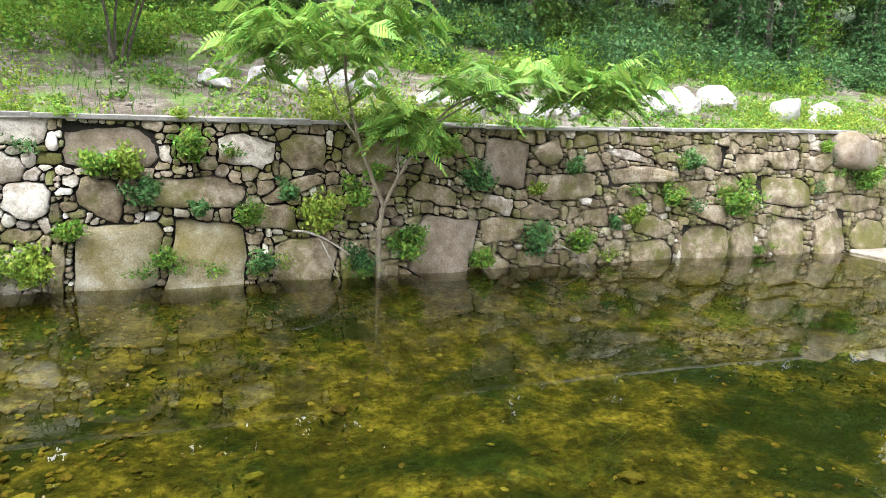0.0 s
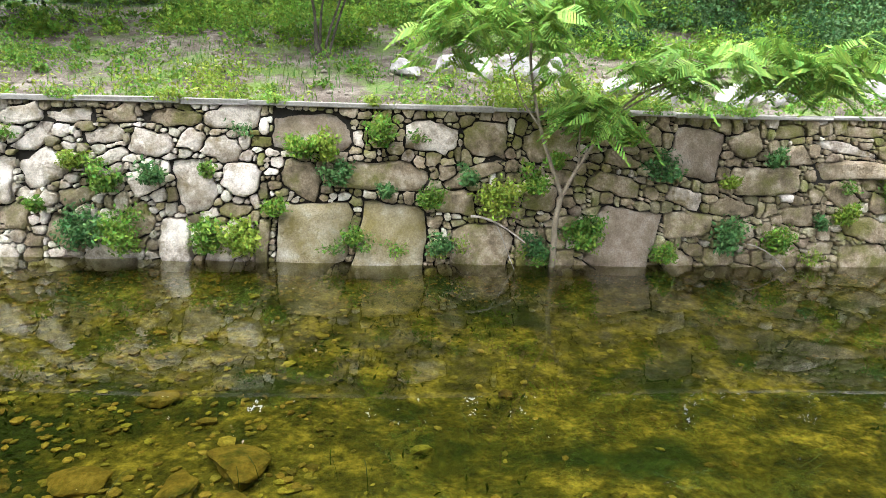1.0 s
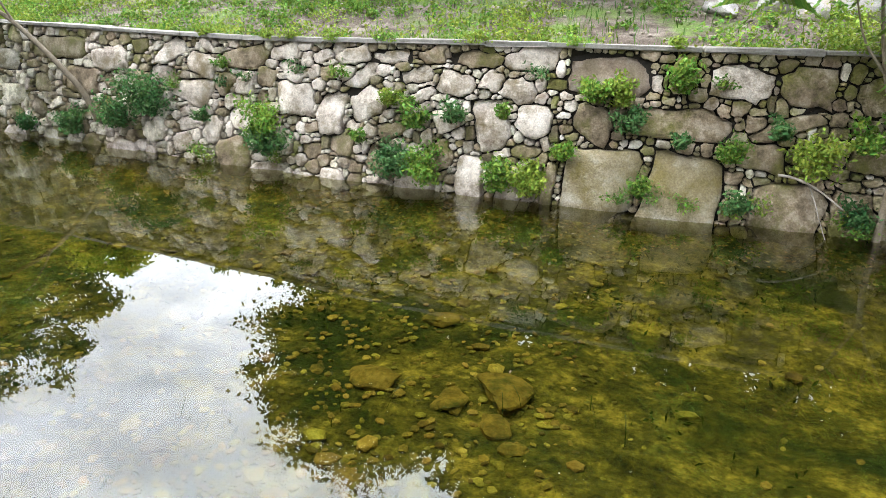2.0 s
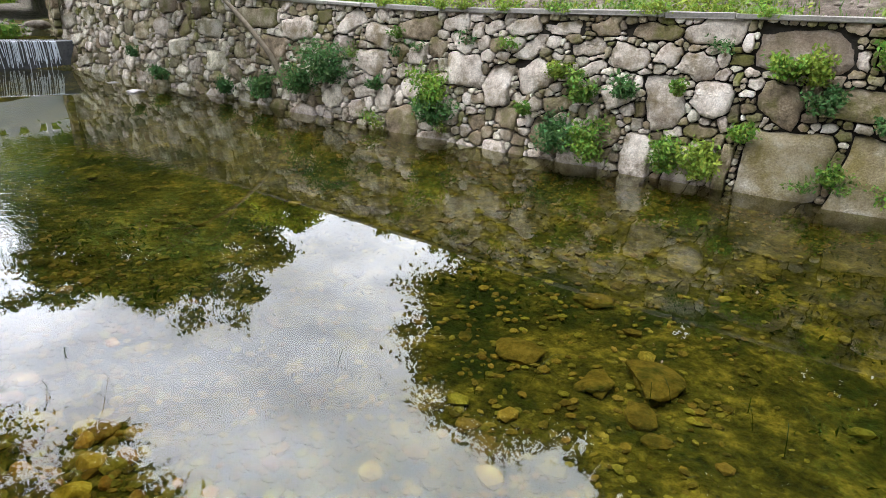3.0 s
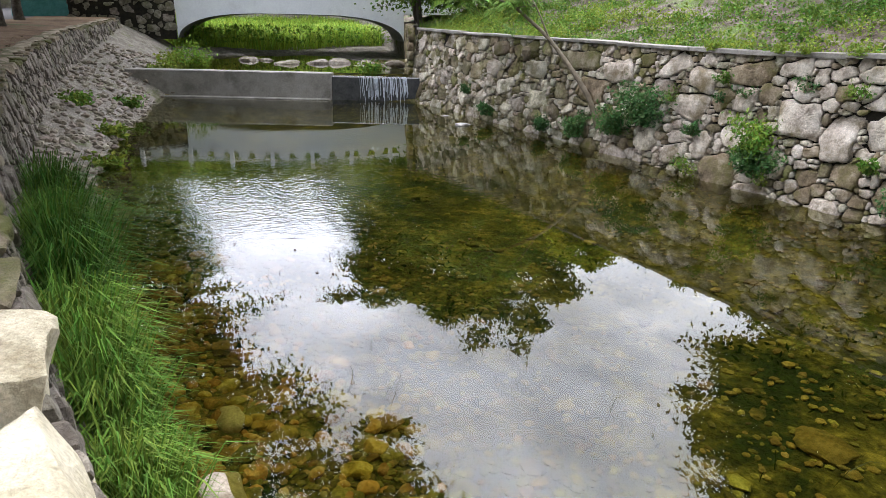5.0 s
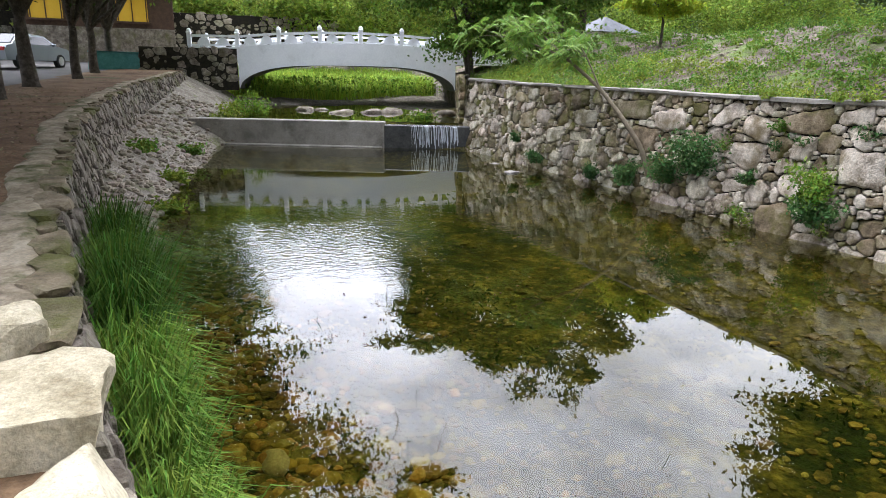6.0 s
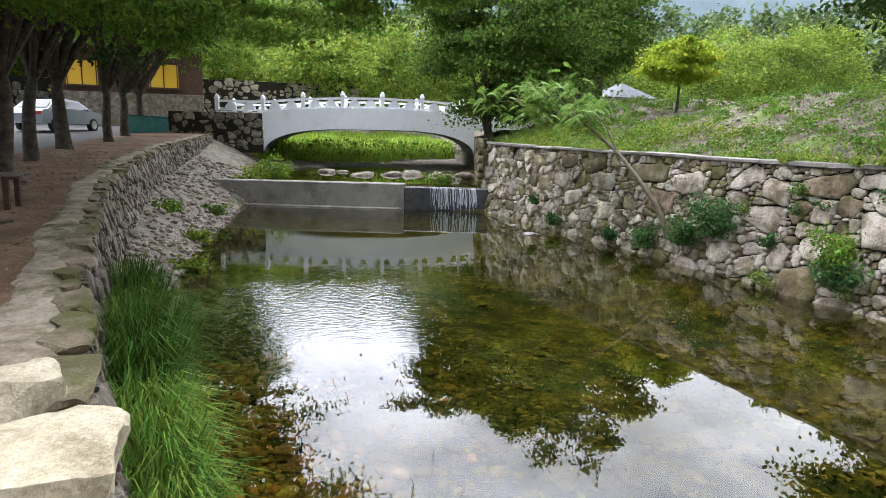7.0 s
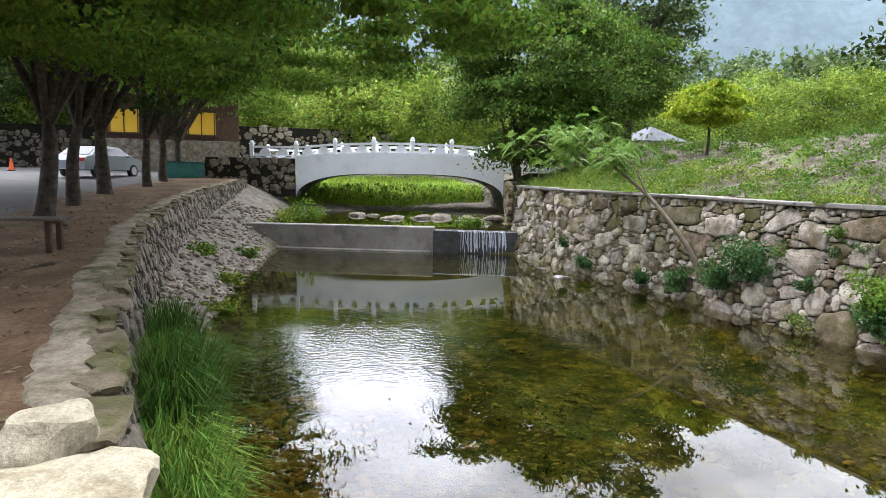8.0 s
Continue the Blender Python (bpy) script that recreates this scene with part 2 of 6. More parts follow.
M_RIM = material("alloy_rim", [(0.4, 0.4, 0.42), (0.5, 0.5, 0.52)], rough=0.35, metal=0.9, bump=0, spread=0, hue=0)
M_RED = material("red_lamp_plastic", [(0.4, 0.02, 0.015), (0.5, 0.03, 0.02)], rough=0.3, bump=0, spread=0, hue=0)
M_ORANGE = material("orange_cone_plastic", [(0.6, 0.09, 0.02), (0.7, 0.12, 0.03)], rough=0.5, bump=0, spread=0, hue=0)
M_YELLOW = material("yellow_painted_panel", [(0.75, 0.42, 0.03), (0.82, 0.5, 0.05)], rough=0.5, scale=1, bump=0, spread=0.04, hue=0, fine_amt=0.06)
M_WOODDARK = material("dark_stained_wood", [(0.05, 0.028, 0.018), (0.1, 0.055, 0.035)], rough=0.7, scale=5, bump=0.2, spread=0.1, hue=0)
M_BENCH = material("weathered_bench_wood", [(0.1, 0.085, 0.07), (0.19, 0.165, 0.14)], rough=0.85, scale=6, bump=0.4, spread=0.15, hue=0)
M_TEAL = material("teal_netting", [(0.05, 0.2, 0.19), (0.1, 0.3, 0.28)], rough=0.8, scale=4, bump=0.3, spread=0, hue=0)
M_ROOF = material("grey_roof_tile", [(0.13, 0.14, 0.155), (0.2, 0.215, 0.235)], rough=0.8, scale=3, bump=0.3, spread=0.1, hue=0)
M_PLASTER = material("pale_plaster", [(0.5, 0.47, 0.42), (0.6, 0.57, 0.52)], rough=0.9, scale=1, bump=0.1, spread=0, hue=0, fine_amt=0.08)
M_FOAM = material("white_falling_water", [(0.35, 0.39, 0.42), (0.6, 0.64, 0.67)], rough=0.3, scale=9, fine=40, bump=0.4, spread=0.1, hue=0, spec=0.5)


def water_material(name, tint, ripple_far, ripple_near):
    """Clear water: gloss by Fresnel over a faintly tinted clear body, ruffled more towards the weir."""
    m = bpy.data.materials.new(name)
    m.use_nodes = True
    t = m.node_tree
    t.nodes.clear()
    N, L = t.nodes.new, t.links.new
    out, ms, tr, gl, fr = N("ShaderNodeOutputMaterial"), N("ShaderNodeMixShader"), N("ShaderNodeBsdfTransparent"), N("ShaderNodeBsdfGlossy"), N("ShaderNodeFresnel")
    tr.inputs["Color"].default_value = (*tint, 1)
    gl.inputs["Roughness"].default_value, gl.inputs["Color"].default_value = 0.0, (1, 1, 1, 1)
    fr.inputs["IOR"].default_value = 1.42
    geo, mp, n1, n2, bp = N("ShaderNodeNewGeometry"), N("ShaderNodeMapping"), N("ShaderNodeTexNoise"), N("ShaderNodeTexNoise"), N("ShaderNodeBump")
    mp.inputs["Scale"].default_value = (1.6, 0.7, 1.0)
    L(geo.outputs["Position"], mp.inputs["Vector"])
    n1.inputs["Scale"].default_value, n1.inputs["Detail"].default_value = 8.5, 2.0
    n2.inputs["Scale"].default_value, n2.inputs["Detail"].default_value = 0.9, 1.0
    L(mp.outputs["Vector"], n1.inputs["Vector"])
    L(mp.outputs["Vector"], n2.inputs["Vector"])
    sx, mr, mul, ad = N("ShaderNodeSeparateXYZ"), N("ShaderNodeMapRange"), N("ShaderNodeMath"), N("ShaderNodeMath")
    L(geo.outputs["Position"], sx.inputs["Vector"])
    mr.interpolation_type = "SMOOTHSTEP"
    mr.inputs["From Min"].default_value, mr.inputs["From Max"].default_value = -6.5, -9.0
    mr.inputs["To Min"].default_value, mr.inputs["To Max"].default_value = ripple_near, ripple_far
    calm = N("ShaderNodeMapRange")
    calm.interpolation_type = "SMOOTHSTEP"
    calm.inputs["From Min"].default_value, calm.inputs["From Max"].default_value = -10.5, -12.8
    calm.inputs["To Min"].default_value, calm.inputs["To Max"].default_value = 1.0, 0.1
    L(sx.outputs["X"], calm.inputs["Value"])
    side = N("ShaderNodeMapRange")
    side.interpolation_type = "SMOOTHSTEP"
    side.inputs["From Min"].default_value, side.inputs["From Max"].default_value = 3.2, 6.5
    side.inputs["To Min"].default_value, side.inputs["To Max"].default_value = 1.0, 0.12
    L(sx.outputs["Y"], side.inputs["Value"])
    still = N("ShaderNodeMath")
    still.operation = "MULTIPLY"
    L(calm.outputs["Result"], still.inputs[0])
    L(side.outputs["Result"], still.inputs[1])
    L(sx.outputs["X"], mr.inputs["Value"])
    mul.operation = "MULTIPLY"
    L(n1.outputs["Fac"], mul.inputs[0])
    band = N("ShaderNodeMath")
    band.operation = "MULTIPLY"
    L(mr.outputs["Result"], band.inputs[0])
    L(still.outputs["Value"], band.inputs[1])
    L(band.outputs["Value"], mul.inputs[1])
    ad.operation = "MULTIPLY_ADD"
    ad.inputs[1].default_value = 0.1
    L(n2.outputs["Fac"], ad.inputs[0])
    L(mul.outputs["Value"], ad.inputs[2])
    L(ad.outputs["Value"], bp.inputs["Height"])
    bp.inputs["Strength"].default_value, bp.inputs["Distance"].default_value = 1.0, 0.01
    L(bp.outputs["Normal"], gl.inputs["Normal"])
    L(fr.outputs["Fac"], ms.inputs["Fac"])
    L(tr.outputs["BSDF"], ms.inputs[1])
    L(gl.outputs["BSDF"], ms.inputs[2])
    L(ms.outputs["Shader"], out.inputs["Surface"])
    return m


M_WATER = water_material("clear_stream_water", (0.58, 0.59, 0.3), 0.5, 0.012)


# ---- mesh helpers ----
def make_mesh(name, V, F, mats, smooth=False, index=None):
    """A mesh from an array of points and an array (or list) of faces."""
    me = bpy.data.meshes.new(name)
    V = np.asarray(V, dtype=np.float32)
    if isinstance(F, np.ndarray):
        k = F.shape[1]
        loops, starts, n = F.reshape(-1).astype(np.int32), np.arange(0, F.size, k, dtype=np.int32), len(F)
    else:
        loops = np.concatenate([np.asarray(f, dtype=np.int32) for f in F])
        sizes = np.array([len(f) for f in F])
        starts, n = np.concatenate([[0], np.cumsum(sizes)[:-1]]).astype(np.int32), len(F)
    me.vertices.add(len(V))
    me.vertices.foreach_set("co", V.reshape(-1))
    me.loops.add(len(loops))
    me.loops.foreach_set("vertex_index", loops)
    me.polygons.add(n)
    me.polygons.foreach_set("loop_start", starts)
    for m in (mats if isinstance(mats, (list, tuple)) else [mats]):
        me.materials.append(m)
    if index is not None:
        me.polygons.foreach_set("material_index", np.asarray(index, dtype=np.int32))
    me.update(calc_edges=True)
    me.validate()
    me.polygons.foreach_set("use_smooth", np.full(n, smooth))
    me.update()
    return me


def part(name, V, F, mat, parent=None, label="", smooth=False):
    ob = new(name, make_mesh(name, V, F, mat, smooth))
    if parent is not None:
        ob.parent = parent
    if label:
        ob["label"] = label
    return ob


def thing(name, at, label, category, group="", kind=""):
    ob = new(name)
    ob.location = at
    return tagged(ob, label, category, group, kind)


def join(chunks):
    """Join (V, F) chunks, F arrays of equal width or lists."""
    Vs, Fs, n = [], [], 0
    same = len({f.shape[1] if isinstance(f, np.ndarray) else -1 for _, f in chunks}) == 1 and isinstance(chunks[0][1], np.ndarray)
    for v, f in chunks:
        Vs.append(v)
        if same:
            Fs.append(f + n)
        else:
            Fs.extend([[i + n for i in p] for p in (f.tolist() if isinstance(f, np.ndarray) else f)])
        n += len(v)
    return np.concatenate(Vs), (np.concatenate(Fs) if same else Fs)


def box(cx, cy, cz, sx, sy, sz, bevel=0.0, rot=0.0, tilt=0.0):
    """A block with chamfered edges, centre and sizes."""
    bm = bmesh.new()
    bmesh.ops.create_cube(bm, size=1.0)
    for v in bm.verts:
        v.co = Vector((v.co.x * sx, v.co.y * sy, v.co.z * sz))
    if bevel:
        bmesh.ops.bevel(bm, geom=bm.edges[:], offset=bevel, segments=1, affect="EDGES")
    m = pose(cx, cy, cz, tilt, 0, rot)
    V = np.array([m @ v.co for v in bm.verts])
    bm.verts.index_update()
    F = [[v.index for v in f.verts] for f in bm.faces]
    bm.free()
    return V, F


def tube(points, radii, sides=7):
    """A tapered tube along a line of points."""
    P = np.asarray(points, dtype=float)
    n = len(P)
    T = np.gradient(P, axis=0)
    T /= np.linalg.norm(T, axis=1)[:, None] + 1e-9
    ref = np.tile([0.3, 0.9, 0.2], (n, 1))
    A = np.cross(T, ref)
    A /= np.linalg.norm(A, axis=1)[:, None] + 1e-9
    B = np.cross(T, A)
    ang = np.arange(sides) * 2 * np.pi / sides
    V = (P[:, None] + (A[:, None] * np.cos(ang)[None, :, None] + B[:, None] * np.sin(ang)[None, :, None]) * np.asarray(radii)[:, None, None]).reshape(-1, 3)
    i, j = np.meshgrid(np.arange(n - 1), np.arange(sides), indexing="ij")
    j2 = (j + 1) % sides
    F = np.stack([i * sides + j, i * sides + j2, (i + 1) * sides + j2, (i + 1) * sides + j], -1).reshape(-1, 4)
    return V, F


def leaves(C, size, rng, up=0.35, aspect=0.5, droop=0.0):
    """One diamond-shaped leaf at each centre."""
    n = len(C)
    nor = rng.normal(size=(n, 3)) * (1 - up * 0.6)
    nor[:, 2] += up
    nor /= np.linalg.norm(nor, axis=1)[:, None] + 1e-9
    d = rng.normal(size=(n, 3))
    d[:, 2] -= droop
    d -= nor * (d * nor).sum(1)[:, None]
    d /= np.linalg.norm(d, axis=1)[:, None] + 1e-9
    s = np.cross(nor, d)
    L = (size * rng.uniform(0.65, 1.35, n))[:, None]
    base, tip = C - d * L * 0.5, C + d * L * 0.5
    mid = C + nor * L * 0.08
    V = np.stack([base, mid + s * L * aspect * 0.5, tip, mid - s * L * aspect * 0.5], 1).reshape(-1, 3)
    return V, np.arange(n * 4).reshape(-1, 4)


def blades(C, height, rng, width=0.012, lean=0.5, bias=(0, 0)):
    """Bent grass blades, three joints each."""
    n = len(C)
    a = rng.uniform(0, 2 * np.pi, n)
    h = height * rng.uniform(0.55, 1.2, n)
    out = np.stack([np.cos(a) + bias[0], np.sin(a) + bias[1]], 1) * (lean * h * rng.uniform(0.3, 1.2, n))[:, None]
    side = np.stack([-np.sin(a), np.cos(a), np.zeros(n)], 1) * (width * rng.uniform(0.6, 1.4, n))[:, None]
    P0 = C
    P1 = C + np.concatenate([out * 0.25, (h * 0.55)[:, None]], 1)
    P2 = C + np.concatenate([out * 0.65, (h * 0.92)[:, None]], 1)
    P3 = C + np.concatenate([out * 1.15, (h * 0.86)[:, None]], 1)
    V = np.stack([P0 - side, P0 + side, P1 + side, P1 - side, P2 + side * 0.7, P2 - side * 0.7, P3 + side * 0.1, P3 - side * 0.1], 1).reshape(-1, 3)
    o = np.arange(n)[:, None] * 8
    F = np.stack([o + [0, 1, 2, 3], o + [3, 2, 4, 5], o + [5, 4, 6, 7]], 1).reshape(-1, 4)
    return V, F


def fbm(x, y, s, seed=0.0):
    """Cheap smooth noise from turned sines, about -1 to 1."""
    r = np.zeros_like(np.asarray(x, dtype=float))
    amp, tot = 1.0, 0.0
    for k in range(5):
        c, sn = math.cos(1.3 * k + seed), math.sin(1.3 * k + seed)
        u, w = (x * c + y * sn) / s, (-x * sn + y * c) / s
        r = r + amp * np.sin(u * 2.1 + 1.7 * np.sin(w * 1.3 + k + seed)) * np.cos(w * 1.9 + 1.3 * np.sin(u * 0.9 + 2 * k))
        tot += amp
        amp *= 0.6
        s *= 0.55
    return r / tot * 1.6


@functools.lru_cache(maxsize=None)
def ball(sub):
    bm = bmesh.new()
    bmesh.ops.create_icosphere(bm, subdivisions=sub, radius=1.0)
    V = np.array([v.co for v in bm.verts])
    bm.verts.index_update()
    F = np.array([[v.index for v in f.verts] for f in bm.faces])
    bm.free()
    return V, F


def rock(size, rng, sub=2, rough=0.16, flat=0.0, boxy=0.0):
    """An angular rock of the given sizes, resting on z = 0; boxy: how far it is squared."""
    V, F = ball(sub)
    if boxy:
        p = (np.abs(V) ** 6).sum(1) ** (1 / 6)
        V = V * (1 - boxy) + V / p[:, None] * boxy
    for _ in range(9):  # cut by planes for facets
        n = rng.normal(size=3)
        n /= np.linalg.norm(n)
        d = rng.uniform(0.62, 0.9)
        over = np.maximum(0, V @ n - d)
        V = V - over[:, None] * n * 0.9
    ph = rng.uniform(0, 6, 3)
    V = V * (1 + rough * 0.5 * np.sin(V[:, [1]] * 4 + ph[0]) * np.sin(V[:, [2]] * 5 + ph[1]) * np.cos(V[:, [0]] * 4 + ph[2]))
    V = V * (np.array(size) / (V.max(0) - V.min(0)))
    V[:, 2] -= V[:, 2].min()
    if flat:
        V[:, 2] = np.minimum(V[:, 2], V[:, 2].max() * flat)
    return V, F


def turned(V, angle, at=(0, 0, 0)):
    c, s = math.cos(angle), math.sin(angle)
    return V @ np.array([[c, s, 0], [-s, c, 0], [0, 0, 1]]) + np.asarray(at)


# ---- the plan: lines of the two walls, the shore and the weir ----
def far_y(x):
    return np.interp(x, [-60, -32, -21.5, -12, -8, -5, 0, 3, 7.6, 12, 30, 400], [21, 15.9, 10.75, 10.25, 10.0, 9.85, 10.0, 10.3, 10.7, 10.9, 11.2, 11.5])


def far_top(x):
    return np.interp(x, [-60, -18, -8, -2, 6.3, 12, 30], [3.1, 2.3, 2.2, 2.33, 2.46, 2.62, 3.0])


def near_y(x):
    return np.interp(x, [-60, -36, -24, -18.3, -13.6, -6.3, -2.7, 0, 6, 30], [3.5, 3.0, 0.3, -0.39, -0.79, -0.63, -0.29, 0.24, 0.57, 0.87])


def near_top(x):
    return 1.35 + 0.038 * np.clip(-np.asarray(x, dtype=float) - 5, 0, 45)


def shore_y(x):
    return np.interp(x, [-60, -36, -25.4, -20, -17, -12.7, -8, -4, 0, 6, 30], [6.0, 5.2, 3.2, 2.1, 1.25, 0.6, 0.3, 0.35, 0.55, 0.95, 1.3])


def weir_x(y):
    return -25.4 + (y - 3.4) * 0.58


WEIR_Z, BATTER = 0.86, 0.17


def ground_z(x, y):
    """The height of the ground sheet."""
    x, y = np.asarray(x, dtype=float), np.asarray(y, dtype=float)
    yf, yn, ys = far_y(x), near_y(x), shore_y(x)
    n1 = fbm(x, y, 1.9, 0.3)
    n2 = fbm(x, y, 6.0, 1.1)
    up = 1 / (1 + np.exp(np.clip((x - weir_x(y)) * 3, -50, 50)))  # 1 above the weir
    u = np.clip((y - ys) / (yf - ys), 0, 1)
    depth = 0.1 + 0.42 * np.sin(np.pi * np.clip(u * 0.92 + 0.04, 0, 1)) ** 0.8 + 0.07 * n1
    bed = -np.maximum(depth, 0.05)
    bed_up = WEIR_Z - 0.12 - 0.18 * np.sin(np.pi * u) + 0.1 * n1 + np.clip((-x - 33.0) * 0.12, 0, 0.45)
    bed = bed * (1 - up) + bed_up * up
    hb = np.interp(x, [-60, -36, -25, -16, -12, -5, 0], [2.6, 2.3, 1.25, 0.75, 0.35, 0.22, 0.15])
    bank = bed + (hb - bed) * np.clip((ys - y) / np.maximum(ys - yn, 0.2), 0, 1) ** 0.8 + 0.05 * n1
    z = np.where(y < ys, bank, bed)
    # the near terrace, road level further off
    z = np.where(y < yn - 0.02, near_top(x) + 0.02 * n1 + 0.04 * n2 * np.clip((yn - y) / 3, 0, 1), z)
    # the far side: coping level, slope, then the wooded hill
    d = y - (yf + 0.48)
    w = 1 / (1 + np.exp(np.clip(-(x + 11) / 1.6, -50, 50)))
    rise = 0.3 * np.clip(d - 0.8, 0, None)
    crest = 1.55 + 0.15 * n2
    left = np.minimum(rise, crest + 0.04 * np.clip(d - 6, 0, 60))
    right = np.where(d < 9, rise, 0.3 * 8.2 + 0.42 * np.clip(d - 9, 0, 55))
    slope = far_top(x) - 0.02 + left * (1 - w) + right * w + np.clip(d / 2, 0, 1) * (0.05 * n1 + 0.12 * n2)
    return np.where(d > -0.01, slope, z)


# ---- ground: one sheet from the near woods to the hill ----
def build_ground():
    xs = np.concatenate([[-700, -400, -220, -140, -100], np.arange(-75, -40, 1.5), np.arange(-40, -27, 0.4), np.arange(-27, 17, 0.17), np.arange(17, 40, 1.0), [50, 80, 140, 260, 500]])
    near_off = -np.concatenate([[700, 350, 180, 100, 60, 40, 30], np.arange(22, 8, -1.0), np.arange(8, 0.4, -0.3), [0.3, 0.14]])
    far_off = np.concatenate([[0.40, 0.48], 0.48 + np.arange(0.15, 9, 0.2), np.arange(10, 30, 1.2), [34, 42, 55, 80, 130, 220, 400, 700]])
    us = np.linspace(0, 1, 62)
    rows, zone = [], []
    for o in near_off:
        rows.append(near_y(xs) + o)
    yn, yf = near_y(xs) - 0.01, far_y(xs) + 0.38
    for u in us:
        rows.append(yn + (yf - yn) * u)
    for o in far_off:
        rows.append(far_y(xs) + o)
    Y = np.array(rows)
    X = np.tile(xs, (len(rows), 1))
    Z = ground_z(X, Y)
    V = np.stack([X, Y, Z], -1).reshape(-1, 3)
    ny, nx = Y.shape
    i, j = np.meshgrid(np.arange(ny - 1), np.arange(nx - 1), indexing="ij")
    F = np.stack([i * nx + j, i * nx + j + 1, (i + 1) * nx + j + 1, (i + 1) * nx + j], -1).reshape(-1, 4)
    c = V[F].mean(1)
    idx = np.zeros(len(F), dtype=int)
    cx, cy = c[:, 0], c[:, 1]
    yn, ys, yf = near_y(cx), shore_y(cx), far_y(cx)
    idx[cy < ys] = 3
    idx[(cy < ys) & (cx > -11)] = 1
    idx[(cx < -33) & (cy >= ys)] = 3
    idx[cy < yn] = 1
    idx[(cy < yn - 3.1 + 0.03 * (cx + 20)) & (cx < -14)] = 4
    idx[cy > yf + 0.45] = 2
    idx[(cy > yf + 8.8) & (cx > -14)] = 5
    idx[(cy > yf + 12) | (cy < -14)] = 5
    g = new("ground", make_mesh("ground", V, F, [M_BED, M_DIRT, M_SLOPE, M_GRAVEL, M_ROAD, M_FLOOR], True, idx))
    tagged(g, "stream bed, earth banks and a gravelly weedy slope", "ground", kind="structure")


build_ground()


def build_water():
    xs = np.concatenate([np.arange(-26, 17, 1.0), [25, 40, 80]])
    lo, hi = [], []
    for x in xs:
        lo.append((x, near_y(x) + 0.1, 0))
        hi.append((x, far_y(x) + 0.2, 0))
    n = len(xs)
    F = np.array([[i, i + 1, n + i + 1, n + i] for i in range(n - 1)])
    w = new("water", make_mesh("water", np.array(lo + hi), F, M_WATER))
    tagged(w, "clear shallow stream water over a green algae bed", "water", kind="structure")
    a, b = (weir_x(1.5) - 0.3, 1.5), (weir_x(11.6) - 0.3, 11.6)
    V = np.array([(a[0], a[1], WEIR_Z + 0.02), (b[0], b[1], WEIR_Z + 0.02), (-60, 14, WEIR_Z + 0.02), (-60, 2, WEIR_Z + 0.02)])
    w2 = new("water_upper", make_mesh("water_upper", V, np.array([[0, 1, 2, 3]]), M_WATER))
    tagged(w2, "still upper pool held behind the concrete weir", "water", kind="structure")


build_water()


# ---- dry-stone walls ----
def pack(x0, x1, top, given, sizes, rng, tries):
    """Stones as (x, z, width, height, roll): the given ones, then smaller and smaller ones in the gaps left."""
    cell = 0.03
    nx, nz = int((x1 - x0) / cell), int(3.2 / cell)
    occ = np.zeros((nx, nz), bool)
    xs = x0 + (np.arange(nx) + 0.5) * cell
    zs = (np.arange(nz) + 0.5) * cell
    occ |= zs[None, :] > top(xs)[:, None] - 0.02
    out = []

    def put(x, z, w, h, must):
        i0, i1 = int((x - w / 2 - x0) / cell), int((x + w / 2 - x0) / cell)
        k0, k1 = int((z - h / 2) / cell), int((z + h / 2) / cell)
        if i0 < 0 or i1 >= nx or k0 < -12 or k1 >= nz:
            return
        k0 = max(0, k0)
        block = occ[i0:i1 + 1, k0:k1 + 1]
        if block.size == 0 or block.mean() > must:
            return
        occ[i0:i1 + 1, k0:k1 + 1] = True
        out.append((x, z, w, h))

    for x, z, w, h in given:
        if z - h / 2 < 0.22:  # the lowest course goes down below the water
            z, h = (z + h / 2 - 0.25) / 2, z + h / 2 + 0.25
        put(x, z, w, h, 0.45)
    for (w0, w1, h0, h1), n in zip(sizes, tries):
        for _ in range(n):
            w, h = rng.uniform(w0, w1), rng.uniform(h0, h1)
            put(rng.uniform(x0, x1), rng.uniform(-0.15, 2.9), w, h, 0.05 if w > 0.3 else 0.16)
    return out


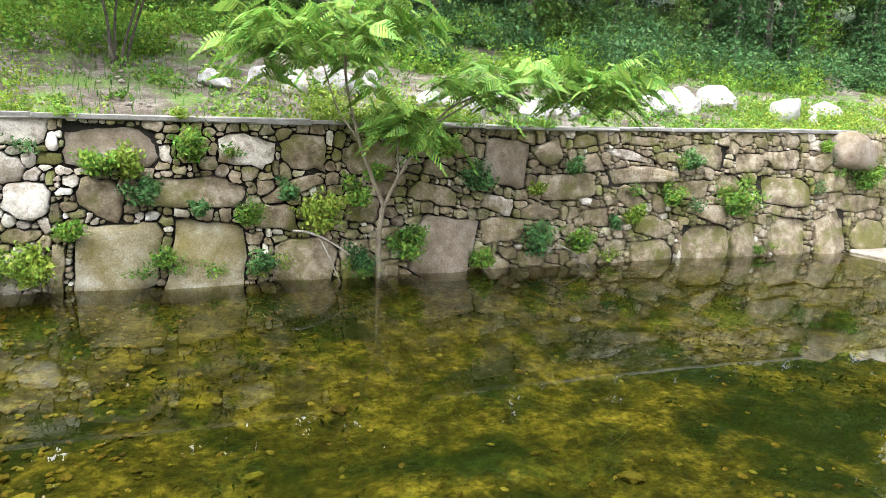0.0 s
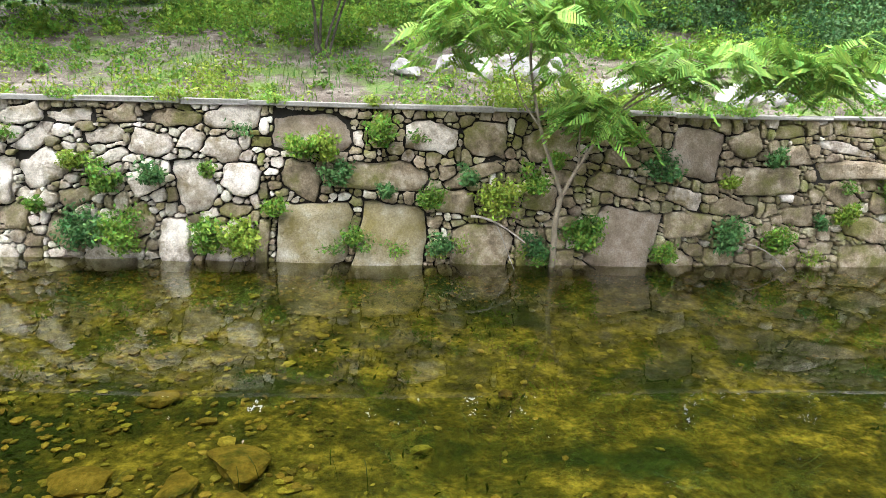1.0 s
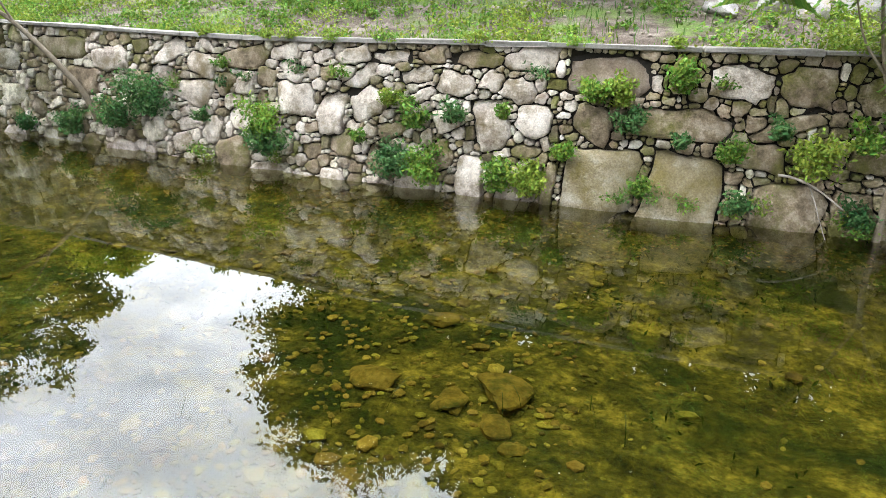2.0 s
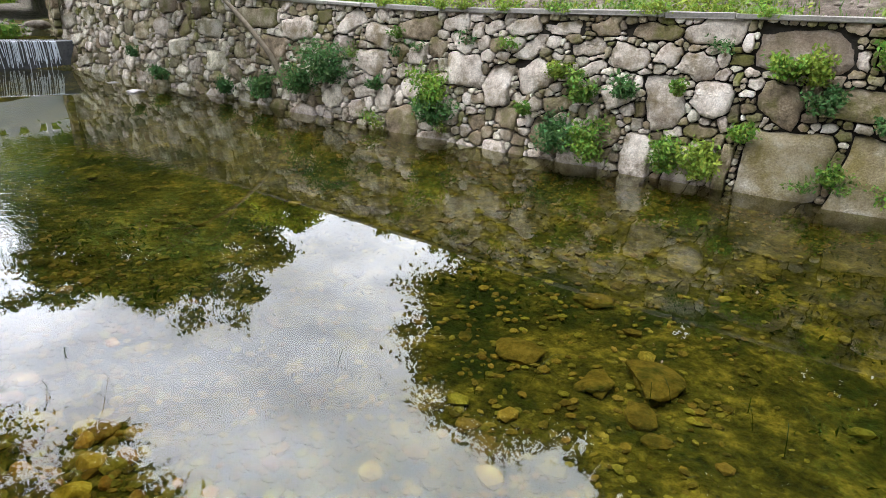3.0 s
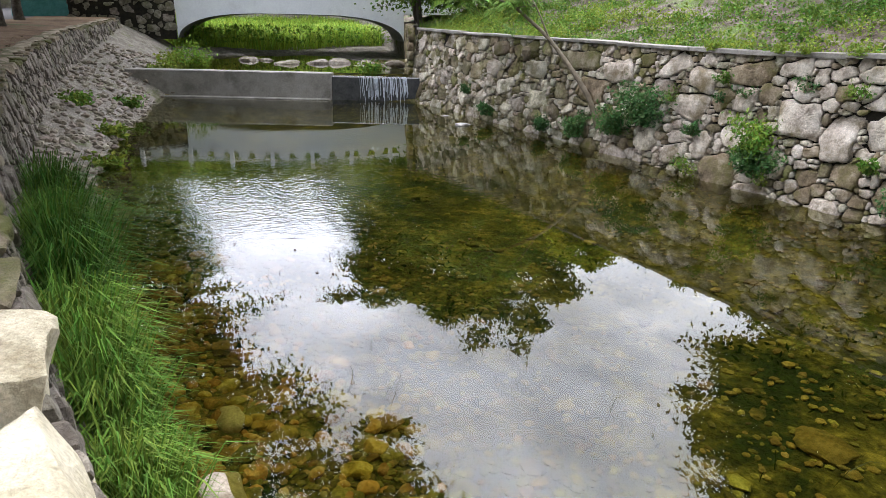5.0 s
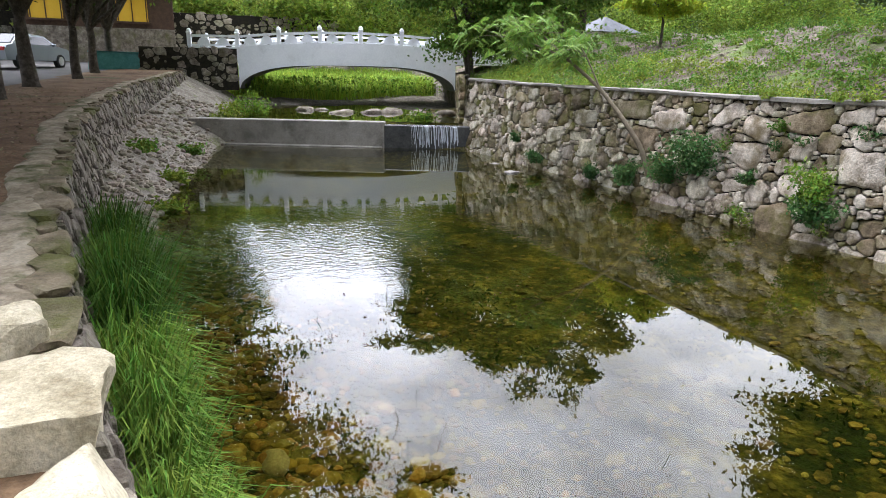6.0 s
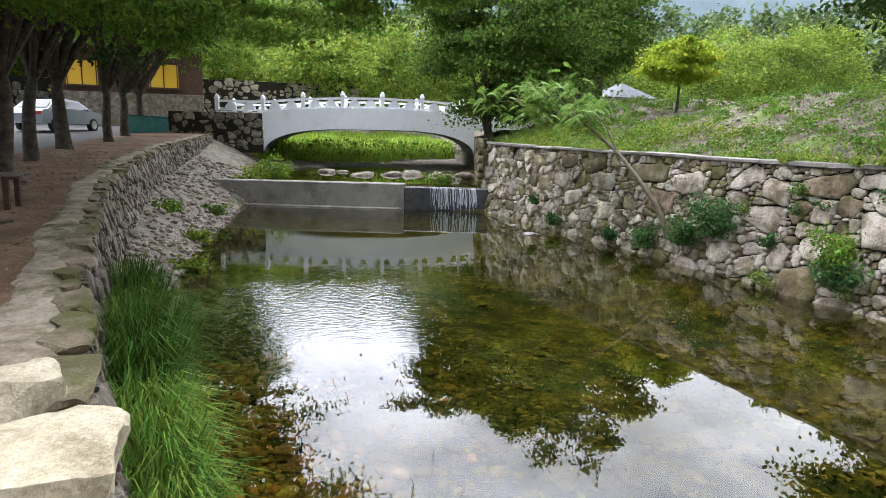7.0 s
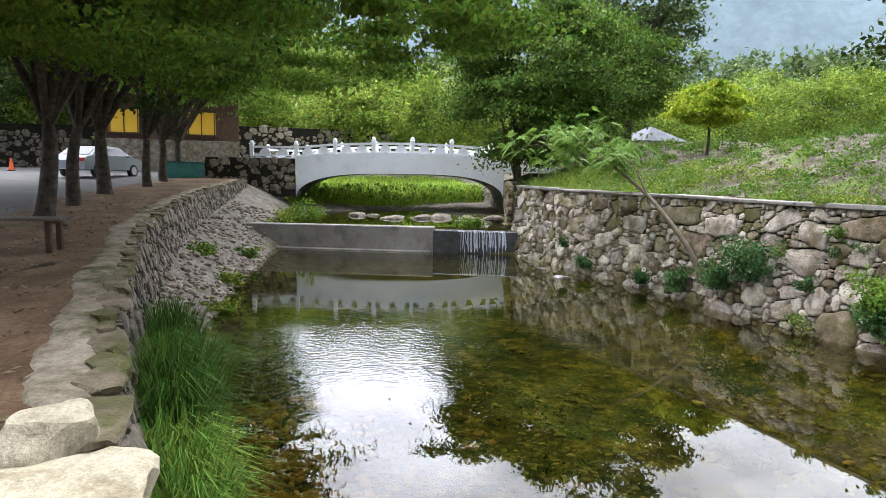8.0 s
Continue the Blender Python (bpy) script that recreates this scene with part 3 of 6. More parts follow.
class Shapes:
    """Broken-block outlines: each stone is a turned box with a few corners struck off; distances in metres from its sides."""

    def __init__(self, rng):
        self.rng, self.S, self.N, self.R = rng, np.zeros((0, 4)), [], []

    def add(self, stones):
        r = self.rng
        for x, z, w, h in stones:
            turn = r.normal() * (0.1 if w * h > 0.45 else 0.2 if x > -2 else 0.34)
            a = turn + np.arange(4) * np.pi / 2 + r.normal(size=4) * 0.13
            hw, hh = w * 0.47, h * 0.47
            sup = np.array([hw, hh, hw, hh]) * r.uniform(0.88, 1.02, 4)
            cuts = r.permutation(4)[:r.integers(1, 4)]
            ca = turn + np.array([math.atan2(hw * (1 if c in (0, 1) else -1), hh * (1 if c in (0, 3) else -1)) for c in cuts]) + r.normal(size=len(cuts)) * 0.25
            cs = np.hypot(hw * np.cos(ca), hh * np.sin(ca)) * r.uniform(0.86, 1.12, len(cuts))
            a, sup = np.concatenate([a, ca]), np.concatenate([sup, cs])
            self.N.append(np.stack([np.cos(a), np.sin(a)]))
            self.R.append(sup)
        self.S = np.concatenate([self.S, np.array(stones).reshape(-1, 4)])

    def dist(self, P, k):
        return ((P - self.S[k, :2]) @ self.N[k] - self.R[k]).max(-1)

    def outline(self, i, gap, n, reach):
        """Out from the middle until a neighbour is nearer, or the stone ends."""
        S = self.S
        x, z, w, h = S[i]
        base = np.linspace(0, 2 * np.pi, n, endpoint=False) + self.rng.uniform(0, 0.3)
        d = np.stack([np.cos(base) * w / 2, np.sin(base) * h / 2], 1)
        t = np.linspace(0.4, 1.9, 44)
        P = np.array([x, z]) + d[:, None] * t[None, :, None]
        near = np.where((abs(S[:, 0] - x) < S[:, 2] * 0.7 + w * 0.7 + 0.25) & (abs(S[:, 1] - z) < S[:, 3] * 0.7 + h * 0.7 + 0.25))[0]
        own = self.dist(P, i)
        other = np.full(own.shape, 9.0)
        for k in near:
            if k != i:
                other = np.minimum(other, self.dist(P, k))
        lost = (other < own) | (own > reach)
        first = np.where(lost.any(1), lost.argmax(1), len(t) - 1)
        R = d * t[np.maximum(first - 1, 0)][:, None]
        L = np.linalg.norm(R, axis=1)[:, None]
        R = R * (1 + self.rng.normal(size=(n, 1)) * 0.006 / L)
        return np.array([x, z]) + R * np.maximum(1 - gap / L, 0.5)


def stones_of(x0, x1, top, given, sizes, tries, rng, chinks, gap=0.011, n=28, reach=0.09):
    """All stones of a wall face and their outlines: the packed ones, then chinks in whatever they leave open."""
    st = pack(x0, x1, top, given, sizes, rng, tries)
    shapes = Shapes(rng)
    shapes.add(st)
    cell = 0.025
    nx, nz = int((x1 - x0) / cell), int(3.2 / cell)
    xs, zs = x0 + (np.arange(nx) + 0.5) * cell, -0.15 + (np.arange(nz) + 0.5) * cell
    taken = zs[None, :] > top(xs)[:, None] - 0.01
    for k, (x, z, w, h) in enumerate(st):
        i0, i1 = max(0, int((x - w * 0.7 - x0) / cell)), min(nx, int((x + w * 0.7 - x0) / cell) + 1)
        k0, k1 = max(0, int((z - h * 0.7 + 0.15) / cell)), min(nz, int((z + h * 0.7 + 0.15) / cell) + 1)
        if i1 > i0 and k1 > k0:
            G = np.stack(np.meshgrid(xs[i0:i1], zs[k0:k1], indexing="ij"), -1)
            taken[i0:i1, k0:k1] |= shapes.dist(G, k) < 0.012
    small = []
    for (w0, w1), lim in chinks:
        free = np.argwhere(~taken)
        rng.shuffle(free)
        for a, b in free[:9000]:
            if taken[a, b]:
                continue
            w = rng.uniform(w0, w1)
            h = w * rng.uniform(0.5, 0.9)
            if rng.random() < 0.3:
                w, h = h, w
            ia, ka = max(1, int(w / 2 / cell)), max(1, int(h / 2 / cell))
            blk = taken[max(0, a - ia):a + ia + 1, max(0, b - ka):b + ka + 1]
            if blk.mean() > lim:
                continue
            small.append((xs[a], zs[b], w, h))
            taken[max(0, a - ia):a + ia + 1, max(0, b - ka):b + ka + 1] = True
    shapes.add(small)
    st = st + small
    return st, [shapes.outline(i, gap, n if s[2] * s[3] > 0.12 else 16 if s[2] * s[3] > 0.04 else 10, reach) for i, s in enumerate(st)]


def stone_solid(P, rng, place, depth=0.16, bulge=0.05):
    """A broken stone: sides, a worn edge and a face of a few split planes. place maps (along, up, out) to the world."""
    R = np.asarray(P)
    n = len(R)
    c = R.mean(0)
    size = math.sqrt(np.ptp(R[:, 0]) * np.ptp(R[:, 1]) + 1e-6)
    out = rng.uniform(-0.045, 0.05) * min(1, size * 2.2)
    b = bulge * min(1.3, size * 1.6)
    planes = [(rng.normal(size=2) * 0.13, rng.uniform(0.3, 1.0) * b) for _ in range(3)]
    ph = rng.uniform(0, 6, 4)

    def face(Q):
        o = np.min([(Q - c) @ g + k for g, k in planes], axis=0)
        return out + o + 0.012 * np.sin(Q[:, 0] * 19 + ph[0] + 2 * np.sin(Q[:, 1] * 11 + ph[1])) * np.sin(Q[:, 1] * 17 + ph[2]) * min(1, size * 1.5)

    edge = max(0.85, 1 - 0.026 / max(size, 0.05))
    rings = []
    for shrink, drop in ((1.0, None), (1.0, 0.024), (edge, 0.004), (0.72, 0.0), (0.4, 0.0)) if n > 10 else ((1.0, None), (1.0, 0.02), (edge, 0.0)):
        Q = c + (R - c) * shrink
        rings.append(np.column_stack([Q, np.full(n, -depth) if drop is None else face(Q) - drop * min(1, size * 2)]))
    m = len(rings)
    rings.append(np.array([[c[0], c[1], face(c[None])[0]]]))
    V = place(np.concatenate(rings))
    F = []
    for k in range(m - 1):
        for a in range(n):
            a2 = (a + 1) % n
            F.append([k * n + a, k * n + a2, (k + 1) * n + a2, (k + 1) * n + a])
    for a in range(n):
        F.append([(m - 1) * n + a, (m - 1) * n + (a + 1) % n, m * n])
    return V, F


def far_place(Q):
    x, z, o = Q[:, 0], Q[:, 1], Q[:, 2]
    return np.column_stack([x, far_y(x) + BATTER * z - o, z])


FAR_1 = [(-14.02, 1.53, 1.08, 0.46), (-12.34, 1.85, 1.67, 0.48), (-11.70, 1.22, 1.00, 0.60), (-10.91, 1.70, 1.11, 0.48), (-9.54, 1.48, 0.75, 0.40), (-9.35, 1.92, 0.87, 0.39), (-8.78, 1.21, 0.97, 0.47), (-8.60, 1.73, 0.77, 0.44), (-8.26, 0.57, 0.44, 0.57), (-8.04, 1.43, 0.54, 0.37), (-7.88, 1.12, 0.43, 0.32), (-7.73, 0.36, 0.70, 0.37), (-7.65, 1.88, 1.09, 0.39), (-7.63, 0.83, 0.58, 0.46), (-7.55, 1.45, 0.40, 0.43), (-7.34, 2.10, 0.59, 0.2), (-7.15, 1.58, 0.42, 0.39), (-6.76, 2.01, 0.59, 0.30), (-6.61, 1.71, 0.66, 0.29), (-6.47, 1.27, 0.82, 0.60), (-6.11, 0.41, 0.46, 0.32), (-6.02, 1.99, 0.53, 0.22)]
FAR_2 = [(-5.77, 1.07, 0.57, 0.81), (-5.51, 0.59, 0.55, 0.40), (-5.40, 2.03, 0.67, 0.32), (-5.15, 1.76, 1.06, 0.26), (-5.05, 1.33, 0.78, 0.55), (-4.67, 2.05, 0.76, 0.23), (-4.57, 0.90, 0.63, 0.27), (-4.25, 1.79, 0.64, 0.26), (-4.12, 1.48, 0.51, 0.22), (-4.00, 2.1, 0.52, 0.26), (-3.54, 1.70, 0.70, 0.45), (-3.26, 2.08, 0.90, 0.28), (-3.19, 0.39, 0.50, 0.57), (-2.97, 1.78, 0.36, 0.34), (-2.92, 1.09, 0.61, 0.90), (-2.52, 1.66, 0.61, 0.42), (-2.39, 2.12, 0.89, 0.35), (-2.32, 0.75, 0.54, 0.22), (-2.25, 1.22, 0.67, 0.55), (-1.92, 0.43, 0.22, 0.48), (-2.02, 0.95, 0.4, 0.3), (-1.36, 1.27, 0.66, 0.58)]
FAR_3 = [(-1.21, 1.96, 1.34, 0.66), (-1.17, 0.53, 1.14, 0.95), (-0.18, 1.34, 1.55, 0.5), (0.04, 0.54, 1.21, 0.93), (0.58, 1.95, 0.93, 0.50), (1.01, 0.98, 0.72, 0.4), (1.26, 1.39, 1.12, 0.26), (1.46, 1.95, 0.74, 0.62), (1.46, 0.36, 1.06, 0.59), (2.27, 0.41, 0.57, 0.45), (2.54, 1.9, 1.05, 0.62), (2.67, 1.38, 0.58, 0.23), (3.61, 1.32, 1.01, 0.34), (3.75, 0.62, 1.29, 0.80), (3.76, 1.68, 0.70, 0.26), (4.23, 2.08, 0.49, 0.33), (4.87, 1.12, 0.73, 0.32), (4.97, 0.67, 0.89, 0.45), (5.05, 1.85, 1.03, 0.9), (5.79, 0.97, 0.97, 0.33), (5.87, 0.54, 0.86, 0.42), (5.96, 2.02, 0.67, 0.46), (6.34, 1.43, 1.51, 0.52), (6.81, 2.28, 0.65, 0.26)]
FAR_4 = [(6.90, 1.88, 0.50, 0.38), (7.80, 2.03, 1.46, 0.26), (7.88, 1.17, 0.81, 0.43), (8.08, 1.67, 1.81, 0.38), (8.20, 2.3, 0.78, 0.22), (8.36, 0.22, 1.22, 0.36), (8.40, 0.64, 1.05, 0.42), (9.02, 2.33, 0.79, 0.25), (9.67, 0.94, 1.35, 0.34), (9.71, 0.39, 1.28, 0.6), (9.87, 2.08, 0.90, 0.5), (10.74, 0.42, 0.79, 0.53), (10.88, 1.94, 0.80, 0.45), (11.92, 1.32, 1.91, 0.66), (11.94, 2.01, 1.00, 0.44), (12.01, 0.45, 1.09, 0.78), (12.91, 1.97, 0.94, 0.37), (13.29, 0.50, 1.14, 0.78), (14.06, 2.2, 1.71, 0.8), (14.17, 1.08, 1.54, 0.42), (14.48, 0.45, 1.26, 0.6)]


def stone_kind(x, z, w, h, rng):
    """Which rock a stone of the far wall is."""
    if w > 1.0 and z < 0.75 and -2 < x < 0.8:
        return M_SLAB
    if (w > 1.2 and z > 1.7 and -2 < x < 0) or (3 < x < 5.5 and w * h > 0.6):
        return M_REDSTONE
    brown = 1 / (1 + math.exp(-(x + 1.8) * 1.5)) * (0.92 if x < 6.5 else 0.95)
    brown = max(brown, 0.42 if x < -9 else 0.2)
    return M_MOSSY if rng.random() < brown else M_PALE


def far_wall():
    rng = np.random.default_rng(5)
    st, polys = stones_of(-21.6, 17.5, far_top, FAR_1 + FAR_2 + FAR_3 + FAR_4,
                          [(0.5, 0.85, 0.34, 0.55), (0.36, 0.62, 0.25, 0.42), (0.24, 0.42, 0.17, 0.3)], (2500, 6000, 9000), rng,
                          (((0.2, 0.32), 0.3), ((0.12, 0.2), 0.3), ((0.07, 0.12), 0.35)))
    back_x = np.arange(-21.6, 17.6, 0.5)
    lo = np.column_stack([back_x, far_y(back_x) + 0.05, np.full(len(back_x), -0.6)])
    hi = np.column_stack([back_x, far_y(back_x) + BATTER * far_top(back_x) + 0.07, far_top(back_x) - 0.02])
    n = len(back_x)
    F = np.array([[i, i + 1, n + i + 1, n + i] for i in range(n - 1)])
    wall = new("wall_far", make_mesh("wall_far", np.concatenate([lo, hi]), F, M_JOINT))
    tagged(wall, "dry-stone retaining wall of large uneven boulders with mossy joints", "wall", kind="structure")
    order = sorted(range(len(st)), key=lambda i: -st[i][2] * st[i][3])
    singles = {i for i in [i for i in order if -9.5 < st[i][0] < 14.8][:290]}
    rest = {}
    for i, (s, P) in enumerate(zip(st, polys)):
        P[:, 1] = np.minimum(P[:, 1], far_top(P[:, 0]) - 0.005)
        V, F = stone_solid(P, rng, far_place)
        m = stone_kind(*s, rng)
        if i in singles:
            o = V.mean(0)
            ob = part("stone", V - o, F, m, wall, smooth=True)
            ob.location = o
        else:
            rest.setdefault(m.name, (m, []))[1].append((V, F))
    for m, ch in rest.values():
        V, F = join(ch)
        tagged(part("small_stones", V, F, m, wall, smooth=True), kind="stuff")
    # flat coping slabs along the top
    rng = np.random.default_rng(8)
    x = -21.6
    while x < 13.4:
        L = rng.uniform(0.9, 2.2)
        xm = x + L / 2
        a = math.atan2(far_y(x + L) - far_y(x), L)
        V, F = box(0, 0, 0, L - 0.012, 0.34, 0.075 + rng.uniform(-0.012, 0.012), 0.012, math.degrees(a))
        V = V + np.random.default_rng(int(xm * 50) + 9999).normal(size=V.shape) * 0.006
        V[:, 2] += (V[:, 0]) * (far_top(x + L) - far_top(x)) / L
        ob = part("coping_slab", V, F, M_CONC, wall)
        ob.location = (xm, far_y(xm) + BATTER * far_top(xm) + 0.12, far_top(xm) + 0.03 + rng.uniform(-0.008, 0.008))
        x += L


def near_place(Q):
    x, z, o = Q[:, 0], Q[:, 1], Q[:, 2]
    return np.column_stack([x, near_y(x) + 0.06 + 0.15 * (near_top(x) - z) + o, z])


def near_wall():
    rng = np.random.default_rng(11)
    st, polys = stones_of(-35, -1, lambda x: near_top(x) + 0.0, [], [(0.26, 0.42, 0.22, 0.34), (0.18, 0.32, 0.16, 0.28), (0.12, 0.22, 0.1, 0.2)], (1500, 5000, 9000), rng, (((0.08, 0.14), 0.2),), n=12, gap=0.014)
    bx = np.arange(-36, 4, 0.5)
    lo = np.column_stack([bx, near_y(bx) + 0.06 + 0.15 * (near_top(bx) + 0.6) - 0.06, np.full(len(bx), -0.6)])
    hi = np.column_stack([bx, near_y(bx) - 0.0, near_top(bx) + 0.01])
    n = len(bx)
    F = np.array([[n + i, n + i + 1, i + 1, i] for i in range(n - 1)])
    wall = new("wall_near", make_mesh("wall_near", np.concatenate([lo, hi]), F, M_JOINT))
    tagged(wall, "low dry-stone bank wall of weathered grey stones", "wall", kind="structure")
    order = sorted([i for i in range(len(st)) if -20 < st[i][0] < -1], key=lambda i: -st[i][2] * st[i][3])
    singles, ch = set(order[:220]), []
    for i, (s, P) in enumerate(zip(st, polys)):
        # the stones lean along the wall, as slabs set on edge
        P = s[:2] + (P - s[:2]) @ np.array([[1.0, 0.0], [0.35, 1.0]])
        P[:, 1] = np.minimum(P[:, 1], near_top(P[:, 0]) - 0.01)
        V, F = stone_solid(P, rng, near_place, bulge=0.09)
        if i in singles:
            o = V.mean(0)
            ob = part("stone", V - o, F, M_NEARWALL, wall)
            ob.location = o
        else:
            ch.append((V, F))
    V, F = join(ch)
    tagged(part("small_stones", V, F, M_NEARWALL, wall), kind="stuff")
    # irregular mossy capping stones, then the big cream blocks by the camera
    rng = np.random.default_rng(3)
    # an earthy mortared strip behind the edge, ragged towards the walk
    xs = np.arange(-34, -3.3, 0.08)
    cols = np.linspace(0, 1, 7)
    inner = near_y(xs) - 0.5 - 0.1 * fbm(xs, xs * 0 + 2.0, 0.9, 0.4) - 0.05 * fbm(xs, xs * 0, 0.25, 1.4)
    V = []
    for c in cols:
        y = inner + (near_y(xs) - 0.06 - inner) * c
        V.append(np.column_stack([xs, y, ground_z(xs, y) + np.interp(c, [0, 0.12, 0.8, 1], [-0.03, 0.025, 0.035, -0.04]) + 0.012 * fbm(xs, y, 0.3, 0.2)]))
    n = len(xs)
    i, j = np.meshgrid(np.arange(6), np.arange(n - 1), indexing="ij")
    F = np.stack([i * n + j, i * n + j + 1, (i + 1) * n + j + 1, (i + 1) * n + j], -1).reshape(-1, 4)
    part("coping_strip", np.concatenate(V), F, M_STRIP, wall, "pale worn mortar strip with moss", smooth=True)
    x = -34.0
    while x < -4.0:
        L = rng.uniform(0.35, 0.85)
        V, F = rock((L * 1.06, 0.26 * rng.uniform(0.6, 1.35), 0.2), rng, 3, 0.3, 0.66, 0.6)
        ob = part("cap_stone", V, F, M_CAP, wall)
        ob.location = (x + L / 2, near_y(x + L / 2) - 0.04 + rng.uniform(-0.03, 0.03), near_top(x + L / 2) - 0.095 + rng.uniform(-0.015, 0.015))
        ob.rotation_euler = (rng.normal() * 0.03, rng.normal() * 0.03, math.atan2(near_y(x + L) - near_y(x), L) + rng.normal() * 0.16)
        x += L * 0.96
    for k, (bx_, by_, sx, sy, sz, rot) in enumerate(((-3.35, -0.66, 0.5, 0.5, 0.6, 0.12), (-2.6, -0.48, 0.86, 0.74, 0.72, 0.05), (-1.75, -0.32, 0.84, 0.7, 0.7, 0.2))):
        V, F = rock((sx, sy, sz), np.random.default_rng(40 + k), 4, 0.3, 0.86, 0.7)
        ob = new("block_stone", make_mesh("block_stone", V, F, M_COPE_ROCK, False))
        ob.location, ob.rotation_euler = (bx_, by_, 1.51 - sz * 0.86), (0, 0, rot)
        tagged(ob, "cream coloured rough block stone set on the bank edge", "stone", group="block stones on the bank edge")


# ---- trees ----
def bezier(p, q, rng, n=7, sag=0.0, wob=0.08):
    p, q = np.array(p, dtype=float), np.array(q, dtype=float)
    d = np.linalg.norm(q - p)
    m1 = p + (q - p) * 0.35 + rng.normal(size=3) * wob * d + [0, 0, d * 0.14 + sag]
    m2 = p + (q - p) * 0.7 + rng.normal(size=3) * wob * d + [0, 0, d * 0.1 + sag]
    t = np.linspace(0, 1, n)[:, None]
    return (1 - t) ** 3 * p + 3 * (1 - t) ** 2 * t * m1 + 3 * (1 - t) * t * t * m2 + t ** 3 * q


def tree(name, label, at, height, trunk_r, crown, n_leaf, leaf, mat, seed, fork=0.25, stems=1, limbs=7, clumps=70, flat=0.38, bark=None, spread=0.75, up=0.3, group="", lean=(0, 0), shell=0.45):
    """A tree: tapered trunk with limbs, and a crown of leaf clumps at their ends. crown: centre (dx, dy, z) and radii."""
    rng = np.random.default_rng(seed)
    bark = bark or M_BARK
    root = thing(name, at, label, "tree", group)
    (cx, cy, cz), (rx, ry, rz) = crown
    wood = []
    fork_z = height * fork
    tops = []
    for s in range(stems):
        a = rng.uniform(0, 6.28)
        b0 = np.array([math.cos(a), math.sin(a), 0]) * (trunk_r * 1.3 if stems > 1 else 0)
        top = np.array([lean[0] + math.cos(a) * (0.4 if stems > 1 else 0.1) * fork_z, lean[1] + math.sin(a) * (0.4 if stems > 1 else 0.1) * fork_z, fork_z])
        pts = bezier(b0 - [0, 0, 0.3], top, rng, 8, wob=0.05)
        rr = trunk_r * np.interp(np.linspace(0, 1, 8), [0, 0.12, 0.3, 1], [1.6, 1.12, 1.0, 0.72]) / (1 if stems == 1 else stems ** 0.5)
        wood.append(tube(pts, rr, 9))
        tops.append((top, rr[-1]))
    ends = []
    for k in range(limbs):
        top, r0 = tops[k % len(tops)]
        a = k * 2.4 + rng.uniform(-0.5, 0.5)
        e = np.array([cx + rx * spread * math.cos(a) * rng.uniform(0.5, 1), cy + ry * spread * math.sin(a) * rng.uniform(0.5, 1), cz + rz * rng.uniform(-0.35, 0.75)])
        pts = bezier(top, e, rng, 9)
        wood.append(tube(pts, np.linspace(r0 * 0.75, r0 * 0.16, 9), 6))
        ends.append(pts)
        for _ in range(3):
            q = pts[rng.integers(3, 8)]
            e2 = q + rng.normal(size=3) * np.array([rx, ry, rz * 0.6]) * 0.33
            wood.append(tube(bezier(q, e2, rng, 5), np.linspace(r0 * 0.25, r0 * 0.05, 5), 5))
            ends.append(np.array([e2, e2]))
    V, F = join(wood)
    part("trunk", V, F, bark, root, smooth=True)
    tips = np.array([p[-1] for p in ends])
    u = rng.normal(size=(clumps, 3))
    u /= np.linalg.norm(u, axis=1)[:, None]
    rad = rng.uniform(shell, 1, clumps)[:, None] ** 0.6
    C = np.concatenate([tips, u * rad * np.array([rx, ry, rz]) + [cx, cy, cz]])
    size = min(rx, ry, rz * 1.4) * rng.uniform(0.08, 0.2, len(C))
    pick = rng.integers(0, len(C), n_leaf)
    off = rng.normal(size=(n_leaf, 3)) * size[pick][:, None] * np.array([1, 1, flat])
    P = C[pick] + off
    P[:, 2] -= (off[:, 0] ** 2 + off[:, 1] ** 2) * 0.12 / max(0.3, rx * 0.2)
    V, F = leaves(P, leaf, rng, up=up, aspect=0.55, droop=0.4)
    part("crown", V, F, mat, root)
    return root


def shrub(name, label, at, radius, height, n, leaf, mat, seed, group="", category="plant", droop=0.3, stems=6):
    """A low plant: a few thin stems and clumped leaves."""
    rng = np.random.default_rng(seed)
    root = thing(name, at, label, category, group)
    w, C = [], []
    for k in range(stems):
        a, r = rng.uniform(0, 6.28), radius * rng.uniform(0.3, 1)
        e = np.array([math.cos(a) * r, math.sin(a) * r, height * rng.uniform(0.4, 1) * (1.1 - 0.5 * (r / radius) ** 2)])
        pts = bezier((0, 0, -0.03), e, rng, 5)
        w.append(tube(pts, np.linspace(0.008, 0.003, 5) * (1 + radius), 4))
        C.extend(pts[1:])
    V, F = join(w)
    part("stalk", V, F, L_DRY, root)
    C = np.array(C)
    P = C[rng.integers(0, len(C), n)] + rng.normal(size=(n, 3)) * radius * np.array([0.26, 0.26, 0.2])
    P[:, 2] = np.maximum(P[:, 2], 0.0)
    V, F = leaves(P, leaf, rng, up=0.5, aspect=0.5, droop=droop)
    part("foliage", V, F, mat, root)
    return root


def gz(x, y):
    return float(ground_z(np.array([x]), np.array([y]))[0])


far_wall()
near_wall()

